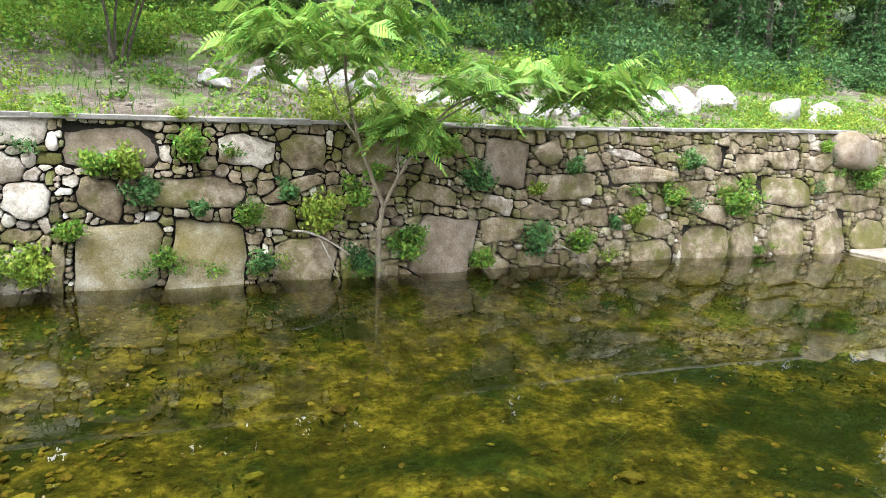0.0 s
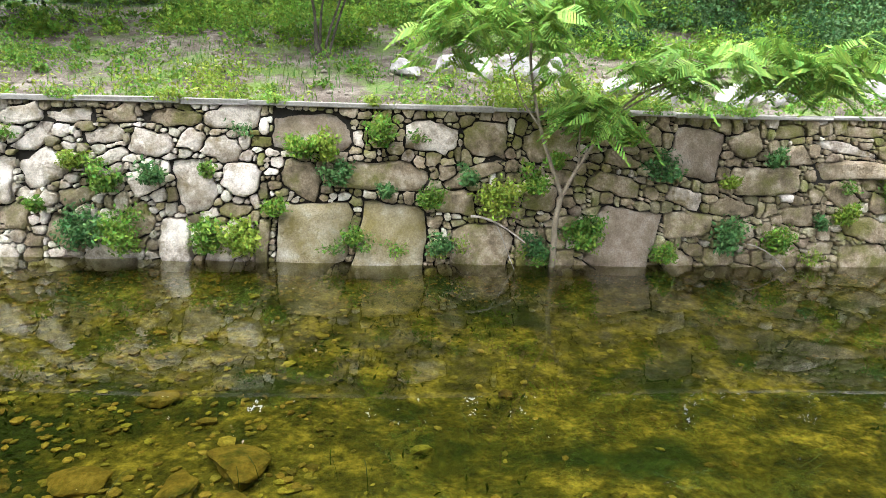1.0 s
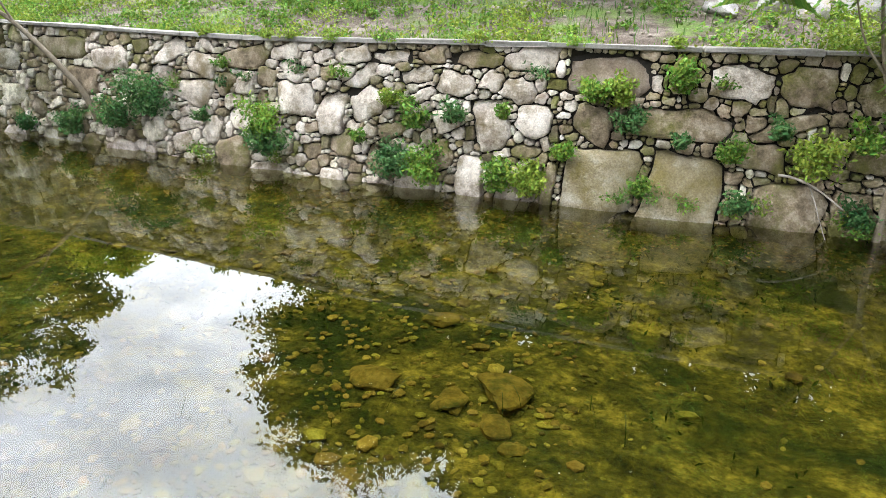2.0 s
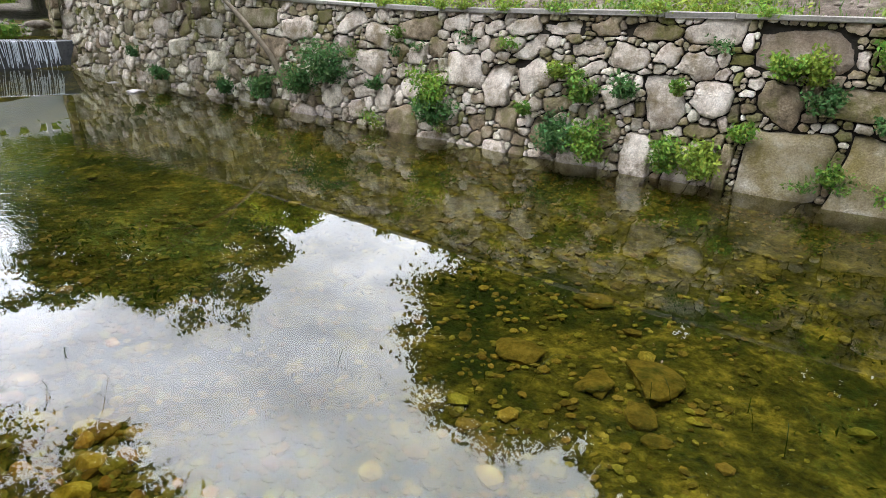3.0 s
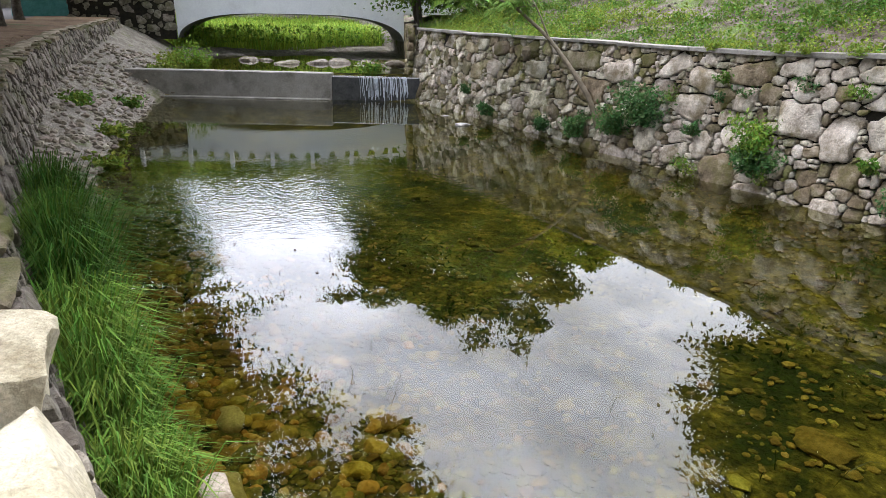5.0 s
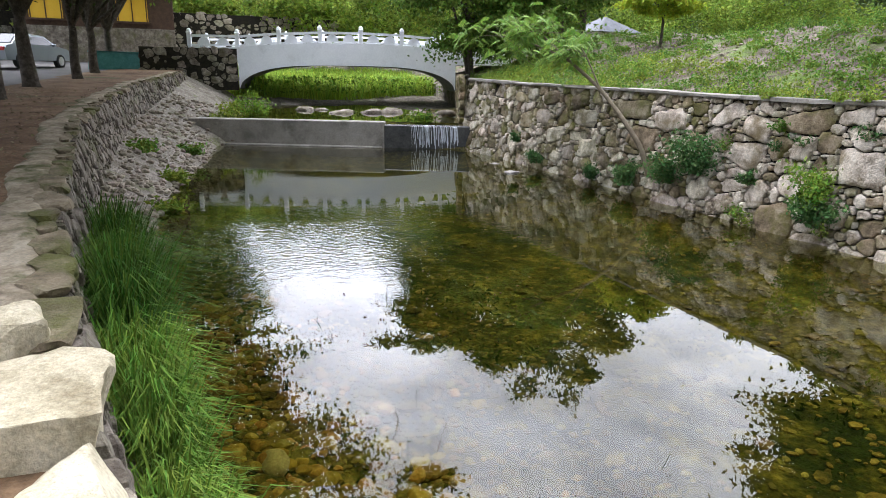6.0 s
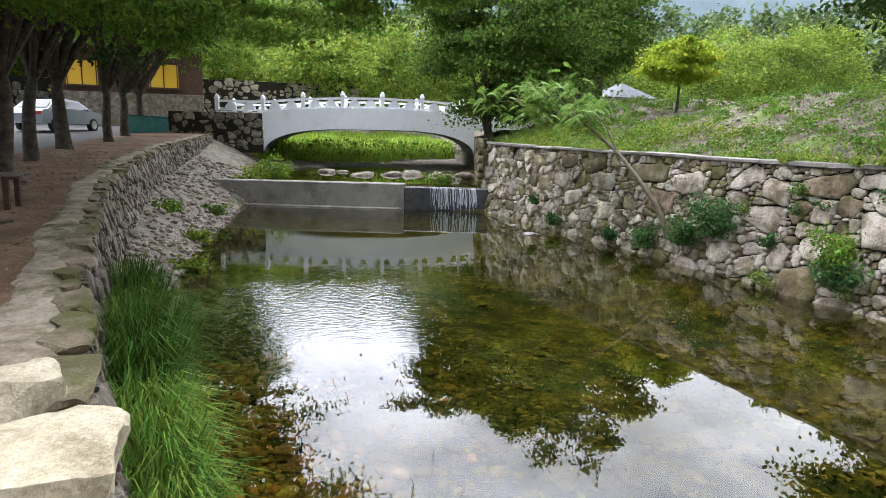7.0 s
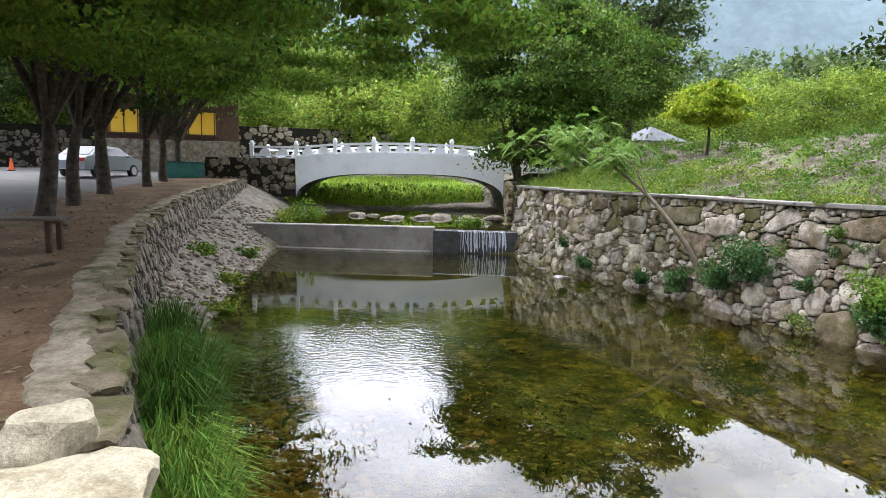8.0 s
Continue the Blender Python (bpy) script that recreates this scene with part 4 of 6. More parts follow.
# ---- the hillside wood behind the slope ----
rng = np.random.default_rng(21)
k = 0
for row, (yy, hh) in enumerate(((20.0, 9.0), (23.5, 13.5), (28.0, 17.0))):
    for x in np.arange(-9.5 + row * 1.2, 36, 3.3):
        x += rng.uniform(-0.9, 0.9)
        y = yy + rng.uniform(-1, 1) + (0.04 * abs(x))
        h = hh * rng.uniform(0.8, 1.15)
        con = rng.random() < 0.4
        tree("forest_tree", "tall dense green forest tree on the hillside" if not con else "dark blue-green conifer on the hillside", (x, y, gz(x, y)), h, 0.16,
             ((0, 0, h * 0.55), (2.3 if not con else 1.7, 2.3 if not con else 1.7, h * 0.46)), 14000 if row == 0 else 5500, (0.2 if not con else 0.17) if row == 0 else 0.34, L_FOREST_B if con else L_FOREST, 100 + k, limbs=8, clumps=90, flat=0.5, group="hillside forest trees", shell=0.3)
        k += 1
# undergrowth along the wood's edge
def mounds(name, label, mat, count, x0, x1, d0, d1, r0, r1, per, leaf, seed):
    """Bushy mounds: leaves over uneven humps with dark hollows between them."""
    rng = np.random.default_rng(seed)
    ch = []
    for _ in range(count):
        x = rng.uniform(x0, x1)
        y = float(far_y(x)) + rng.uniform(d0, d1)
        r = rng.uniform(r0, r1)
        u = rng.normal(size=(per, 3))
        u[:, 2] = np.abs(u[:, 2])
        u /= np.linalg.norm(u, axis=1)[:, None]
        lump = 1 + 0.25 * np.sin(u[:, [0]] * 6 + seed + x) * np.sin(u[:, [1]] * 7 + y)
        ch.append(np.array([x, y, gz(x, y)]) + u * lump * rng.uniform(0.7, 1.0, (per, 1)) * [r, r, r * rng.uniform(0.7, 1.3)])
    V, F = leaves(np.concatenate(ch), leaf, rng, up=0.35)
    tagged(new(name, make_mesh(name, V, F, mat)), label, "undergrowth", kind="stuff")


mounds("undergrowth", "dense green bushes along the edge of the wood", L_FOREST, 110, -4, 30, 8.6, 13, 0.6, 1.4, 700, 0.12, 41)
mounds("undergrowth", "fresh green bushes along the edge of the wood", L_WEED, 60, -9, 30, 7.4, 11, 0.35, 0.9, 500, 0.11, 42)
mounds("undergrowth", "dark ivy and low conifers under the trees", L_FOREST_B, 80, 4, 30, 5.5, 12, 0.6, 1.5, 700, 0.12, 43)

# ---- distant woods, hills and mountain ----
def polar(az, d, z=0.0):
    return np.array([-d * math.sin(radians(az)), d * math.cos(radians(az)), z])


def ridge(name, label, mat, d, az0, az1, heights, depth, seed):
    """A hill as a height field on an arc round the stream: heights at even steps of bearing."""
    rng = np.random.default_rng(seed)
    A = np.linspace(az0, az1, 90)
    Hh = np.interp(A, np.linspace(az0, az1, len(heights)), heights)
    rows = []
    for r in range(14):
        t = r / 13
        dd = d + depth * t
        zz = Hh * np.sin(t * np.pi / 2) ** 0.9
        zz = zz * (1 + 0.06 * fbm(A * 1.3, np.full_like(A, t * 9), 3.0, seed)) if r else zz - 6
        rows.append(np.column_stack([-dd * np.sin(np.radians(A)), dd * np.cos(np.radians(A)), zz]))
    V = np.concatenate(rows)
    n = len(A)
    i, j = np.meshgrid(np.arange(13), np.arange(n - 1), indexing="ij")
    F = np.stack([i * n + j, i * n + j + 1, (i + 1) * n + j + 1, (i + 1) * n + j], -1).reshape(-1, 4)
    ob = new(name, make_mesh(name, V, F, mat, True))
    return tagged(ob, label, "hill", kind="structure")


ridge("backdrop_mountain", "mountain ridge far behind the valley, tinted blue for haze", M_MOUNT, 900, 20, 130, (200, 320, 440, 430, 400, 340, 320, 280, 220, 160), 500, 2)
ridge("backdrop_hill", "green wooded hill behind the bridge", M_HILL, 170, 25, 125, (34, 30, 26, 22, 22, 36, 52, 52, 46, 40), 130, 4)

rng = np.random.default_rng(33)
cl, cols = [], []
for az, d, h, r in [(a + rng.uniform(-1.5, 1.5), dd * rng.uniform(0.9, 1.1), hh * rng.uniform(0.75, 1.2), rr) for dd, hh, rr, step, lo, hi in ((52, 9, 3.2, 3.2, 66, 100), (70, 12, 4.5, 2.6, 34, 100), (100, 19, 6, 2.4, 30, 104), (140, 26, 8, 2.2, 28, 104)) for a in np.arange(lo, hi, step)]:
    p = polar(az, d)
    base = 3.5
    m = 5000 if d < 80 else 2300
    h = h * (0.85 if az < 57 else 1.0)
    u = rng.normal(size=(40, 3))
    u /= np.linalg.norm(u, axis=1)[:, None]
    C = u * rng.uniform(0.6, 1, (40, 1)) * [r, r, h * 0.42] + [p[0], p[1], base + h * 0.52]
    P = C[rng.integers(0, 40, m)] + rng.normal(size=(m, 3)) * r * np.array([0.17, 0.17, 0.08])
    cl.append((P, d))
for nm, lo, hi, leaf, mat, lab in (("near_woods", 0, 80, 0.32, L_WOODS, "green broadleaf woods behind the bridge"), ("far_woods", 80, 400, 0.8, L_FARTREE, "green woods on the far valley side, leaves tinted for haze")):
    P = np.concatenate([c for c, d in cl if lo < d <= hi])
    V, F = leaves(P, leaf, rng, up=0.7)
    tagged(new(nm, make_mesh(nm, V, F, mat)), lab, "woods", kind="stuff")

rng = np.random.default_rng(34)
n = 60000
C = np.column_stack([rng.uniform(-66, -54, 160), rng.uniform(-34, 1, 160), rng.uniform(4, 15, 160)])
P = C[rng.integers(0, 160, n)] + rng.normal(size=(n, 3)) * [1.3, 1.3, 0.8]
V, F = leaves(P, 0.34, rng, up=0.4)
tagged(new("roadside_woods", make_mesh("roadside_woods", V, F, L_CANOPY_D)), "woods behind the parking road in shade-darkened leaves", "woods", kind="stuff")

# ---- single trees ----
tree("maple_tree", "broad dark green maple leaning beside the white bridge", (-25.6, 13.6, gz(-25.6, 13.6)), 8.5, 0.2, ((0.1, 0.5, 4.5), (3.7, 3.7, 4.0)), 70000, 0.165, L_MAPLE, 7, fork=0.2, stems=3, limbs=14, clumps=125, flat=0.24, spread=0.8)
tree("bare_topped_tree", "tall thin-leaved tree behind the maple", (-31, 23, 3.0), 13, 0.22, ((0, 0, 9), (3.6, 3.6, 4.6)), 15000, 0.28, L_FARTREE, 9, fork=0.4, limbs=9, clumps=60, flat=0.5)
tree("dark_tree", "dark green broadleaf tree behind the maple", (-29.5, 20.6, gz(-29.5, 20.6)), 7.5, 0.16, ((0, 0, 4.0), (3.2, 3.2, 2.6)), 26000, 0.19, L_MAPLE, 8, fork=0.25, limbs=9, clumps=80, flat=0.28)
tree("lime_tree", "young lime-green tree on the gravelly slope", (-17.75, 16.2, gz(-17.75, 16.2)), 2.7, 0.05, ((0, 0, 1.65), (1.15, 1.15, 0.75)), 9000, 0.14, L_LIME, 12, fork=0.35, limbs=7, clumps=50)
tree("multi_stem_tree", "many-stemmed shrubby tree on the slope", (-1.5, 14.2, gz(-1.5, 14.2)), 3.2, 0.06, ((-0.3, 0, 2.5), (2.1, 1.8, 0.95)), 13000, 0.13, L_FOREST, 15, fork=0.4, stems=5, limbs=9, clumps=70)
tree("slope_tree", "slender tree high on the slope in shade-darkened leaves", (-8.6, 15.6, gz(-8.6, 15.6)), 6.4, 0.09, ((0.3, 0, 4.0), (3.1, 2.6, 3.2)), 46000, 0.16, L_CANOPY_D, 16, fork=0.4, limbs=9, clumps=150, shell=0.15)

def conifer(at, height, radius, mat, seed, label):
    """A small conifer: a straight stem and whorls of drooping needle sprays, narrowing to the tip."""
    r_ = np.random.default_rng(seed)
    root = thing("conifer", at, label, "tree", "young conifers")
    V, F = tube([(0, 0, -0.2), (0, 0, height * 0.5), (0, 0, height)], [0.07, 0.04, 0.01], 7)
    part("trunk", V, F, M_BARK, root, smooth=True)
    P = []
    for z in np.arange(0.2, height, 0.2):
        R = radius * (1 - z / height) ** 0.8 + 0.08
        for k in range(9):
            a, ln = r_.uniform(0, 6.28), R * r_.uniform(0.6, 1.15)
            t = r_.uniform(0.15, 1, int(34 * max(0.3, ln)))
            c = np.column_stack([np.cos(a) * ln * t, np.sin(a) * ln * t, z + 0.1 * t - 0.3 * ln * t * t])
            P.append(c + r_.normal(size=c.shape) * [0.07, 0.07, 0.035])
    V, F = leaves(np.concatenate(P), 0.13, r_, up=0.5, aspect=0.4, droop=0.4)
    part("crown", V, F, mat, root)


for i, (x, y, h, r, m) in enumerate(((21.0, 19.3, 3.8, 1.3, L_WEED), (17.2, 19.0, 4.2, 1.6, L_FOREST_B), (25.0, 20.0, 6.0, 2.2, L_FOREST_B), (15.2, 19.6, 3.6, 1.4, L_FOREST), (12.6, 19.4, 3.0, 1.3, L_FOREST), (19.2, 18.6, 2.8, 1.1, L_FOREST_B), (23.0, 18.6, 3.0, 1.3, L_FOREST_B))):
    conifer((x, y, gz(x, y)), h, r, m, 640 + i, "small bright green conifer at the wood's edge" if m is L_WEED else "young dark green conifer at the wood's edge")

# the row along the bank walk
# last three stand unseen behind the camera, added to shade the near bank
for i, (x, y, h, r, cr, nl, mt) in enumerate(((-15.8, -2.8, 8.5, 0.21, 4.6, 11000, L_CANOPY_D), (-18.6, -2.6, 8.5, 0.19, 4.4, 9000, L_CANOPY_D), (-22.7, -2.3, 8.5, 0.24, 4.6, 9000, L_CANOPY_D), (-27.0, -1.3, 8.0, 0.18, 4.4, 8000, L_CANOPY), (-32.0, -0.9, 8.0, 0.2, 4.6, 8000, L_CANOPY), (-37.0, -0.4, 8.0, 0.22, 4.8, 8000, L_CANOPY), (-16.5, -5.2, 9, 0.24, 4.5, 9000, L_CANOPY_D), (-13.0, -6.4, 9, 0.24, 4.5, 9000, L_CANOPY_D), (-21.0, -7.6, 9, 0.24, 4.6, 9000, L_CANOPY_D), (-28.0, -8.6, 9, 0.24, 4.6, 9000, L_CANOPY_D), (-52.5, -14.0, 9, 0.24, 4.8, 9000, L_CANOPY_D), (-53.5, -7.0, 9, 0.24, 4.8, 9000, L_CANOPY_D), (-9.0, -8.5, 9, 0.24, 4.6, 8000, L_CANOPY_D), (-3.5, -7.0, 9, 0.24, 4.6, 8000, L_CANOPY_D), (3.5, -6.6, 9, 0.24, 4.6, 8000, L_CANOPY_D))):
    tree("bank_tree", "leafy broadleaf tree with a grey-brown trunk, of the walk row plus unseen added shade trees", (x, y, gz(x, y)), h, r * 0.85, ((0.4, 1.2, h * 0.74), (cr * 1.15, cr * 1.1, h * 0.26)), int(nl * 3.5), 0.165, mt, 60 + i, fork=0.22, limbs=12, clumps=110, flat=0.22, group="bank walk trees", shell=0.8)
tree("overhanging_tree", "broadleaf tree whose fresh green boughs hang over the stream", (-9.5, -3.8, gz(-9.5, -3.8)), 9.0, 0.24, ((-0.3, 4.2, 3.75), (4.7, 4.7, 1.45)), 90000, 0.1, L_CANOPY_M, 71, fork=0.32, limbs=13, clumps=150, flat=0.22)


def frond_tree(name, label, at, stems, sprays, seed, length=0.5, per=7):
    """A silk tree: thin forked stems and arching feathery fronds. sprays: places (dx, dy, z, spread, count)."""
    rng = np.random.default_rng(seed)
    root = thing(name, at, label, "tree")
    w = []
    for pts, r0, r1 in stems:
        P = np.array(pts, dtype=float)
        s = np.linspace(0, len(P) - 1, len(P) * 4)
        Q = np.column_stack([np.interp(s, np.arange(len(P)), P[:, c]) for c in range(3)])
        for _ in range(2):
            Q[1:-1] = (Q[:-2] + Q[1:-1] * 2 + Q[2:]) / 4
        w.append(tube(Q, np.linspace(r0, r1, len(Q)), 8))
    ch = []
    for sx, sy, sz, sp, cnt in sprays:
        for _ in range(int(cnt * 1.4)):
            b = np.array([sx, sy, sz]) + rng.normal(size=3) * sp * np.array([1, 0.8, 0.45])
            a = rng.uniform(0, 6.28)
            w.append(tube(bezier((sx, sy, sz - 0.05), b, rng, 4), np.linspace(0.008, 0.004, 4), 4))
            for f in range(per):
                aa = a + f * 6.28 / per + rng.uniform(-0.3, 0.3)
                L = length * rng.uniform(0.55, 1.15)
                d = np.array([math.cos(aa), math.sin(aa), 0])
                b2 = b + rng.normal(size=3) * np.array([0.16, 0.14, 0.1])
                lift, fall = rng.uniform(0.1, 0.5), rng.uniform(0.5, 1.1)
                roll = rng.uniform(-1.0, 1.0)
                t = np.linspace(0.12, 1, 11)
                rac = b2 + d * L * t[:, None] + np.array([0, 0, 1]) * (lift * L * t - fall * L * t * t)[:, None]
                side = np.array([-d[1] * math.cos(roll), d[0] * math.cos(roll), math.sin(roll)])
                for sgn in (1, -1):
                    tip = rac + side * sgn * (0.3 * L * np.sin(np.pi * np.clip(t * 0.85 + 0.12, 0, 1)))[:, None] + d * 0.12 * L - [0, 0, 0.09 * L]
                    wd = d * L * 0.06
                    V = np.stack([rac - wd * 0.5, rac + wd * 0.5, tip + wd * 0.8, tip - wd * 0.5], 1).reshape(-1, 3)
                    ch.append((V, np.arange(len(V)).reshape(-1, 4)))
    V, F = join(w)
    part("trunk", V, F, M_BARK_PALE, root, smooth=True)
    V, F = join(ch)
    part("fronds", V, F, L_SILK, root)
    return root


# the silk tree at the wall's foot: places along the stream, towards it and up, from its base
frond_tree("silk_tree", "slender silk tree with feathery fronds at the wall's foot", (2.6, 10.14, 0.06),
           [([(0, 0, -0.12), (0, 0, 0.3), (-0.02, -0.05, 0.7), (0.03, -0.12, 1.14)], 0.05, 0.038),
            ([(0.03, -0.12, 1.1), (-0.15, -0.15, 1.5), (-0.42, -0.2, 2.15), (-0.66, -0.25, 3.1), (-0.6, -0.2, 3.9), (-0.35, -0.1, 4.4)], 0.034, 0.011),
            ([(-0.38, -0.2, 2.1), (-0.76, -0.3, 2.55), (-1.0, -0.35, 3.25)], 0.018, 0.008),
            ([(0.03, -0.12, 1.1), (0.25, -0.15, 1.6), (0.7, -0.2, 2.36), (1.05, -0.25, 2.72), (1.9, -0.4, 3.05), (2.7, -0.5, 3.15)], 0.03, 0.01),
            ([(0.25, -0.15, 1.6), (0.2, -0.2, 2.0), (0.2, -0.25, 2.3)], 0.02, 0.01),
            ([(0.7, -0.2, 2.36), (1.6, -0.1, 2.9), (2.4, -0.1, 3.0)], 0.018, 0.008)],
           [(-0.6, -0.2, 3.9, 0.4, 6), (-1.0, -0.35, 3.55, 0.4, 6), (-1.5, -0.3, 3.6, 0.35, 5), (-1.95, -0.3, 3.3, 0.25, 3), (-0.1, -0.1, 4.2, 0.4, 5), (0.2, -0.25, 2.35, 0.22, 5), (0.45, -0.2, 2.5, 0.18, 3),
            (1.3, -0.3, 3.0, 0.22, 3), (2.0, -0.4, 3.15, 0.3, 5), (2.7, -0.5, 3.2, 0.35, 6), (3.4, -0.5, 3.2, 0.3, 5), (3.9, -0.5, 3.1, 0.22, 3), (-0.3, -0.2, 3.0, 0.15, 1)], 5, per=10)
frond_tree("leaning_silk_tree", "leaning silk tree growing from the wall's stones", (-11.1, 10.2, 0.6),
           [([(0, 0, -0.1), (-0.15, -0.15, 0.5), (-0.6, -0.35, 1.1), (-1.3, -0.5, 1.75), (-2.4, -0.7, 2.4), (-3.2, -0.8, 2.9)], 0.07, 0.025),
            ([(-1.3, -0.5, 1.75), (-1.6, -0.6, 2.3), (-1.9, -0.6, 2.6)], 0.025, 0.01),
            ([(-2.4, -0.7, 2.4), (-3.4, -0.9, 2.7), (-4.6, -1.0, 3.0)], 0.025, 0.01)],
           [(-1.7, -0.6, 2.45, 0.4, 6), (-3.0, -0.8, 3.0, 0.4, 6), (-3.9, -0.9, 3.15, 0.5, 7), (-4.9, -1.0, 3.0, 0.5, 6), (-4.2, -1.0, 2.5, 0.4, 4), (-2.3, -0.7, 2.7, 0.35, 3)], 8, per=9, length=0.36)

# ---- plants rooted in the far wall ----
WALL_PLANTS_A = [(-1.37, 1.6, 0.3), (-0.95, 1.55, 0.33), (-0.2, 1.8, 0.3), (-0.81, 1.2, 0.28), (0.61, 0.9, 0.24), (1.2, 1.25, 0.24), (2.23, 1.15, 0.33), (1.72, 0.75, 0.43), (2.62, 1.55, 0.22), (4.42, 1.4, 0.33), (3.15, 0.25, 0.43), (5.62, 0.25, 0.42), (6.55, 0.25, 0.34), (7.81, 0.75, 0.26), (8.71, 1.1, 0.3), (9.2, 1.8, 0.26), (10.49, 0.9, 0.48), (6.42, 1.68, 0.22), (14.19, 1.45, 0.42), (-2.18, 0.2, 0.39), (-0.54, 0.3, 0.22), (0.76, 0.2, 0.24), (4.46, 0.1, 0.26), (2.27, 0.15, 0.28), (-1.74, 0.72, 0.22), (5.62, 1.32, 0.18), (13.03, 2.25, 0.18), (-0.1, 1.03, 0.16), (3.83, 1.95, 0.28), (7.41, 0.65, 0.18)]
WALL_PLANTS_B = [(-6.91, 0.3, 0.45), (-4.6, 1.32, 0.24), (-4.17, 1.0, 0.28), (-3.53, 1.13, 0.26), (-2.72, 1.25, 0.16), (-4.42, 0.2, 0.5), (-2.75, 0.15, 0.36), (-2.21, 0.15, 0.3), (-3.85, 0.15, 0.42), (-8.41, 0.75, 0.17), (-5.09, 0.7, 0.17), (-9.86, 0.75, 0.6), (-10.6, 0.45, 0.5), (-11.76, 0.2, 0.42), (-7.1, 0.55, 0.5), (-17.2, 0.65, 0.2), (-15.8, 0.2, 0.3), (-13.2, 0.15, 0.3)]
for i, (x, z, r) in enumerate(WALL_PLANTS_A + WALL_PLANTS_B):
    y = float(far_y(x)) + BATTER * z - 0.1
    kind = (L_WEED, L_WEED_B, L_WEED, L_WEED_B, L_WEED, L_WEED_Y)[(i * 5) % 6] if -9 < x and x != -6.91 else L_WEED_B
    shrub("wall_plant", "leafy green weed rooted between the wall stones", (x, y, z), r * 0.85, r * 1.35, int(620 * (r / 0.3) ** 1.7), 0.078, kind, 300 + i, group="wall weeds", droop=0.8)


_r = np.random.default_rng(19)
for i in range(34):
    x, z = _r.uniform(-9.5, 14), (_r.uniform(0.0, 0.25) if i % 2 else _r.uniform(0.3, 2.0))
    r = _r.uniform(0.1, 0.2)
    shrub("wall_plant", "small green weed in a joint of the wall", (x, float(far_y(x)) + BATTER * z - 0.08, z), r * 1.3, r * 1.5, int(_r.uniform(90, 200)), 0.06, (L_WEED, L_WEED_Y, L_WEED_B, L_WEED)[i % 4], 1300 + i, group="wall weeds", droop=0.8, stems=5)
for i in range(14):
    x = _r.uniform(-9, 13)
    z = float(far_top(x))
    shrub("trailing_plant", "yellow-green creeper hanging over the coping", (x, float(far_y(x)) + BATTER * z - 0.02, z + 0.04), _r.uniform(0.18, 0.34), 0.12, 240, 0.06, L_WEED_Y if i % 2 else L_WEED, 1400 + i, group="coping creepers", droop=1.2)

# ---- boulders and weeds on the terrace and slope ----
BOULDERS = [(0.2, 13.1, 0.75, 0.3), (1.0, 13.5, 0.6, 0.38), (1.55, 13.0, 0.8, 0.5), (2.45, 13.3, 0.95, 0.55), (3.3, 13.9, 0.6, 0.4), (4.3, 12.6, 0.9, 0.42), (5.0, 12.3, 0.8, 0.45), (5.6, 12.8, 0.7, 0.35), (6.4, 12.4, 0.95, 0.5), (7.3, 12.7, 0.8, 0.35), (8.0, 13.2, 0.9, 0.4), (9.9, 13.2, 0.9, 0.5), (10.7, 13.4, 1.0, 0.5), (11.6, 14.4, 0.7, 0.4), (12.3, 14.0, 1.0, 0.6), (13.6, 13.0, 0.7, 0.55), (14.2, 12.7, 0.35, 0.3), (15.3, 13.3, 0.8, 0.5), (16.9, 12.6, 0.9, 0.6), (17.2, 12.0, 0.9, 0.6)]
for i, (x, y, w, h) in enumerate(BOULDERS):
    r_ = np.random.default_rng(500 + i)
    V, F = rock((w, w * r_.uniform(0.55, 0.9), h * 1.3), r_, 3, 0.2, 0, 0.45)
    ob = new("boulder", make_mesh("boulder", V, F, M_BOULDER, False))
    ob.location, ob.rotation_euler = (x, y, gz(x, y) - h * 0.32), (r_.normal() * 0.15, r_.normal() * 0.15, r_.uniform(0, 6))
    tagged(ob, "whitish angular boulder on the terrace above the wall", "boulder", group="terrace boulders")

rng = np.random.default_rng(77)


def patch(name, label, mat, n, x0, x1, d0, d1, leaf, clump, lift, seed):
    """Low weeds over a stretch of the slope, thick and thin by a broad noise."""
    rng = np.random.default_rng(seed)
    cx = rng.uniform(x0, x1, clump * 3)
    cy = far_y(cx) + rng.uniform(d0, d1, clump * 3)
    keep = fbm(cx, cy, 3.2, seed) > rng.uniform(-0.25, 0.7, clump * 3)
    cx, cy = cx[keep][:clump], cy[keep][:clump]
    k = rng.integers(0, len(cx), n)
    px, py = cx[k] + rng.normal(size=n) * 0.17, cy[k] + rng.normal(size=n) * 0.15
    py = np.maximum(py, far_y(px) + 0.55)
    pz = ground_z(px, py) + np.abs(rng.normal(size=n)) * lift * rng.uniform(0.5, 1.5, len(cx))[k]
    V, F = leaves(np.column_stack([px, py, pz]), leaf, rng, up=0.55)
    tagged(new(name, make_mesh(name, V, F, mat)), label, "weeds", kind="stuff")


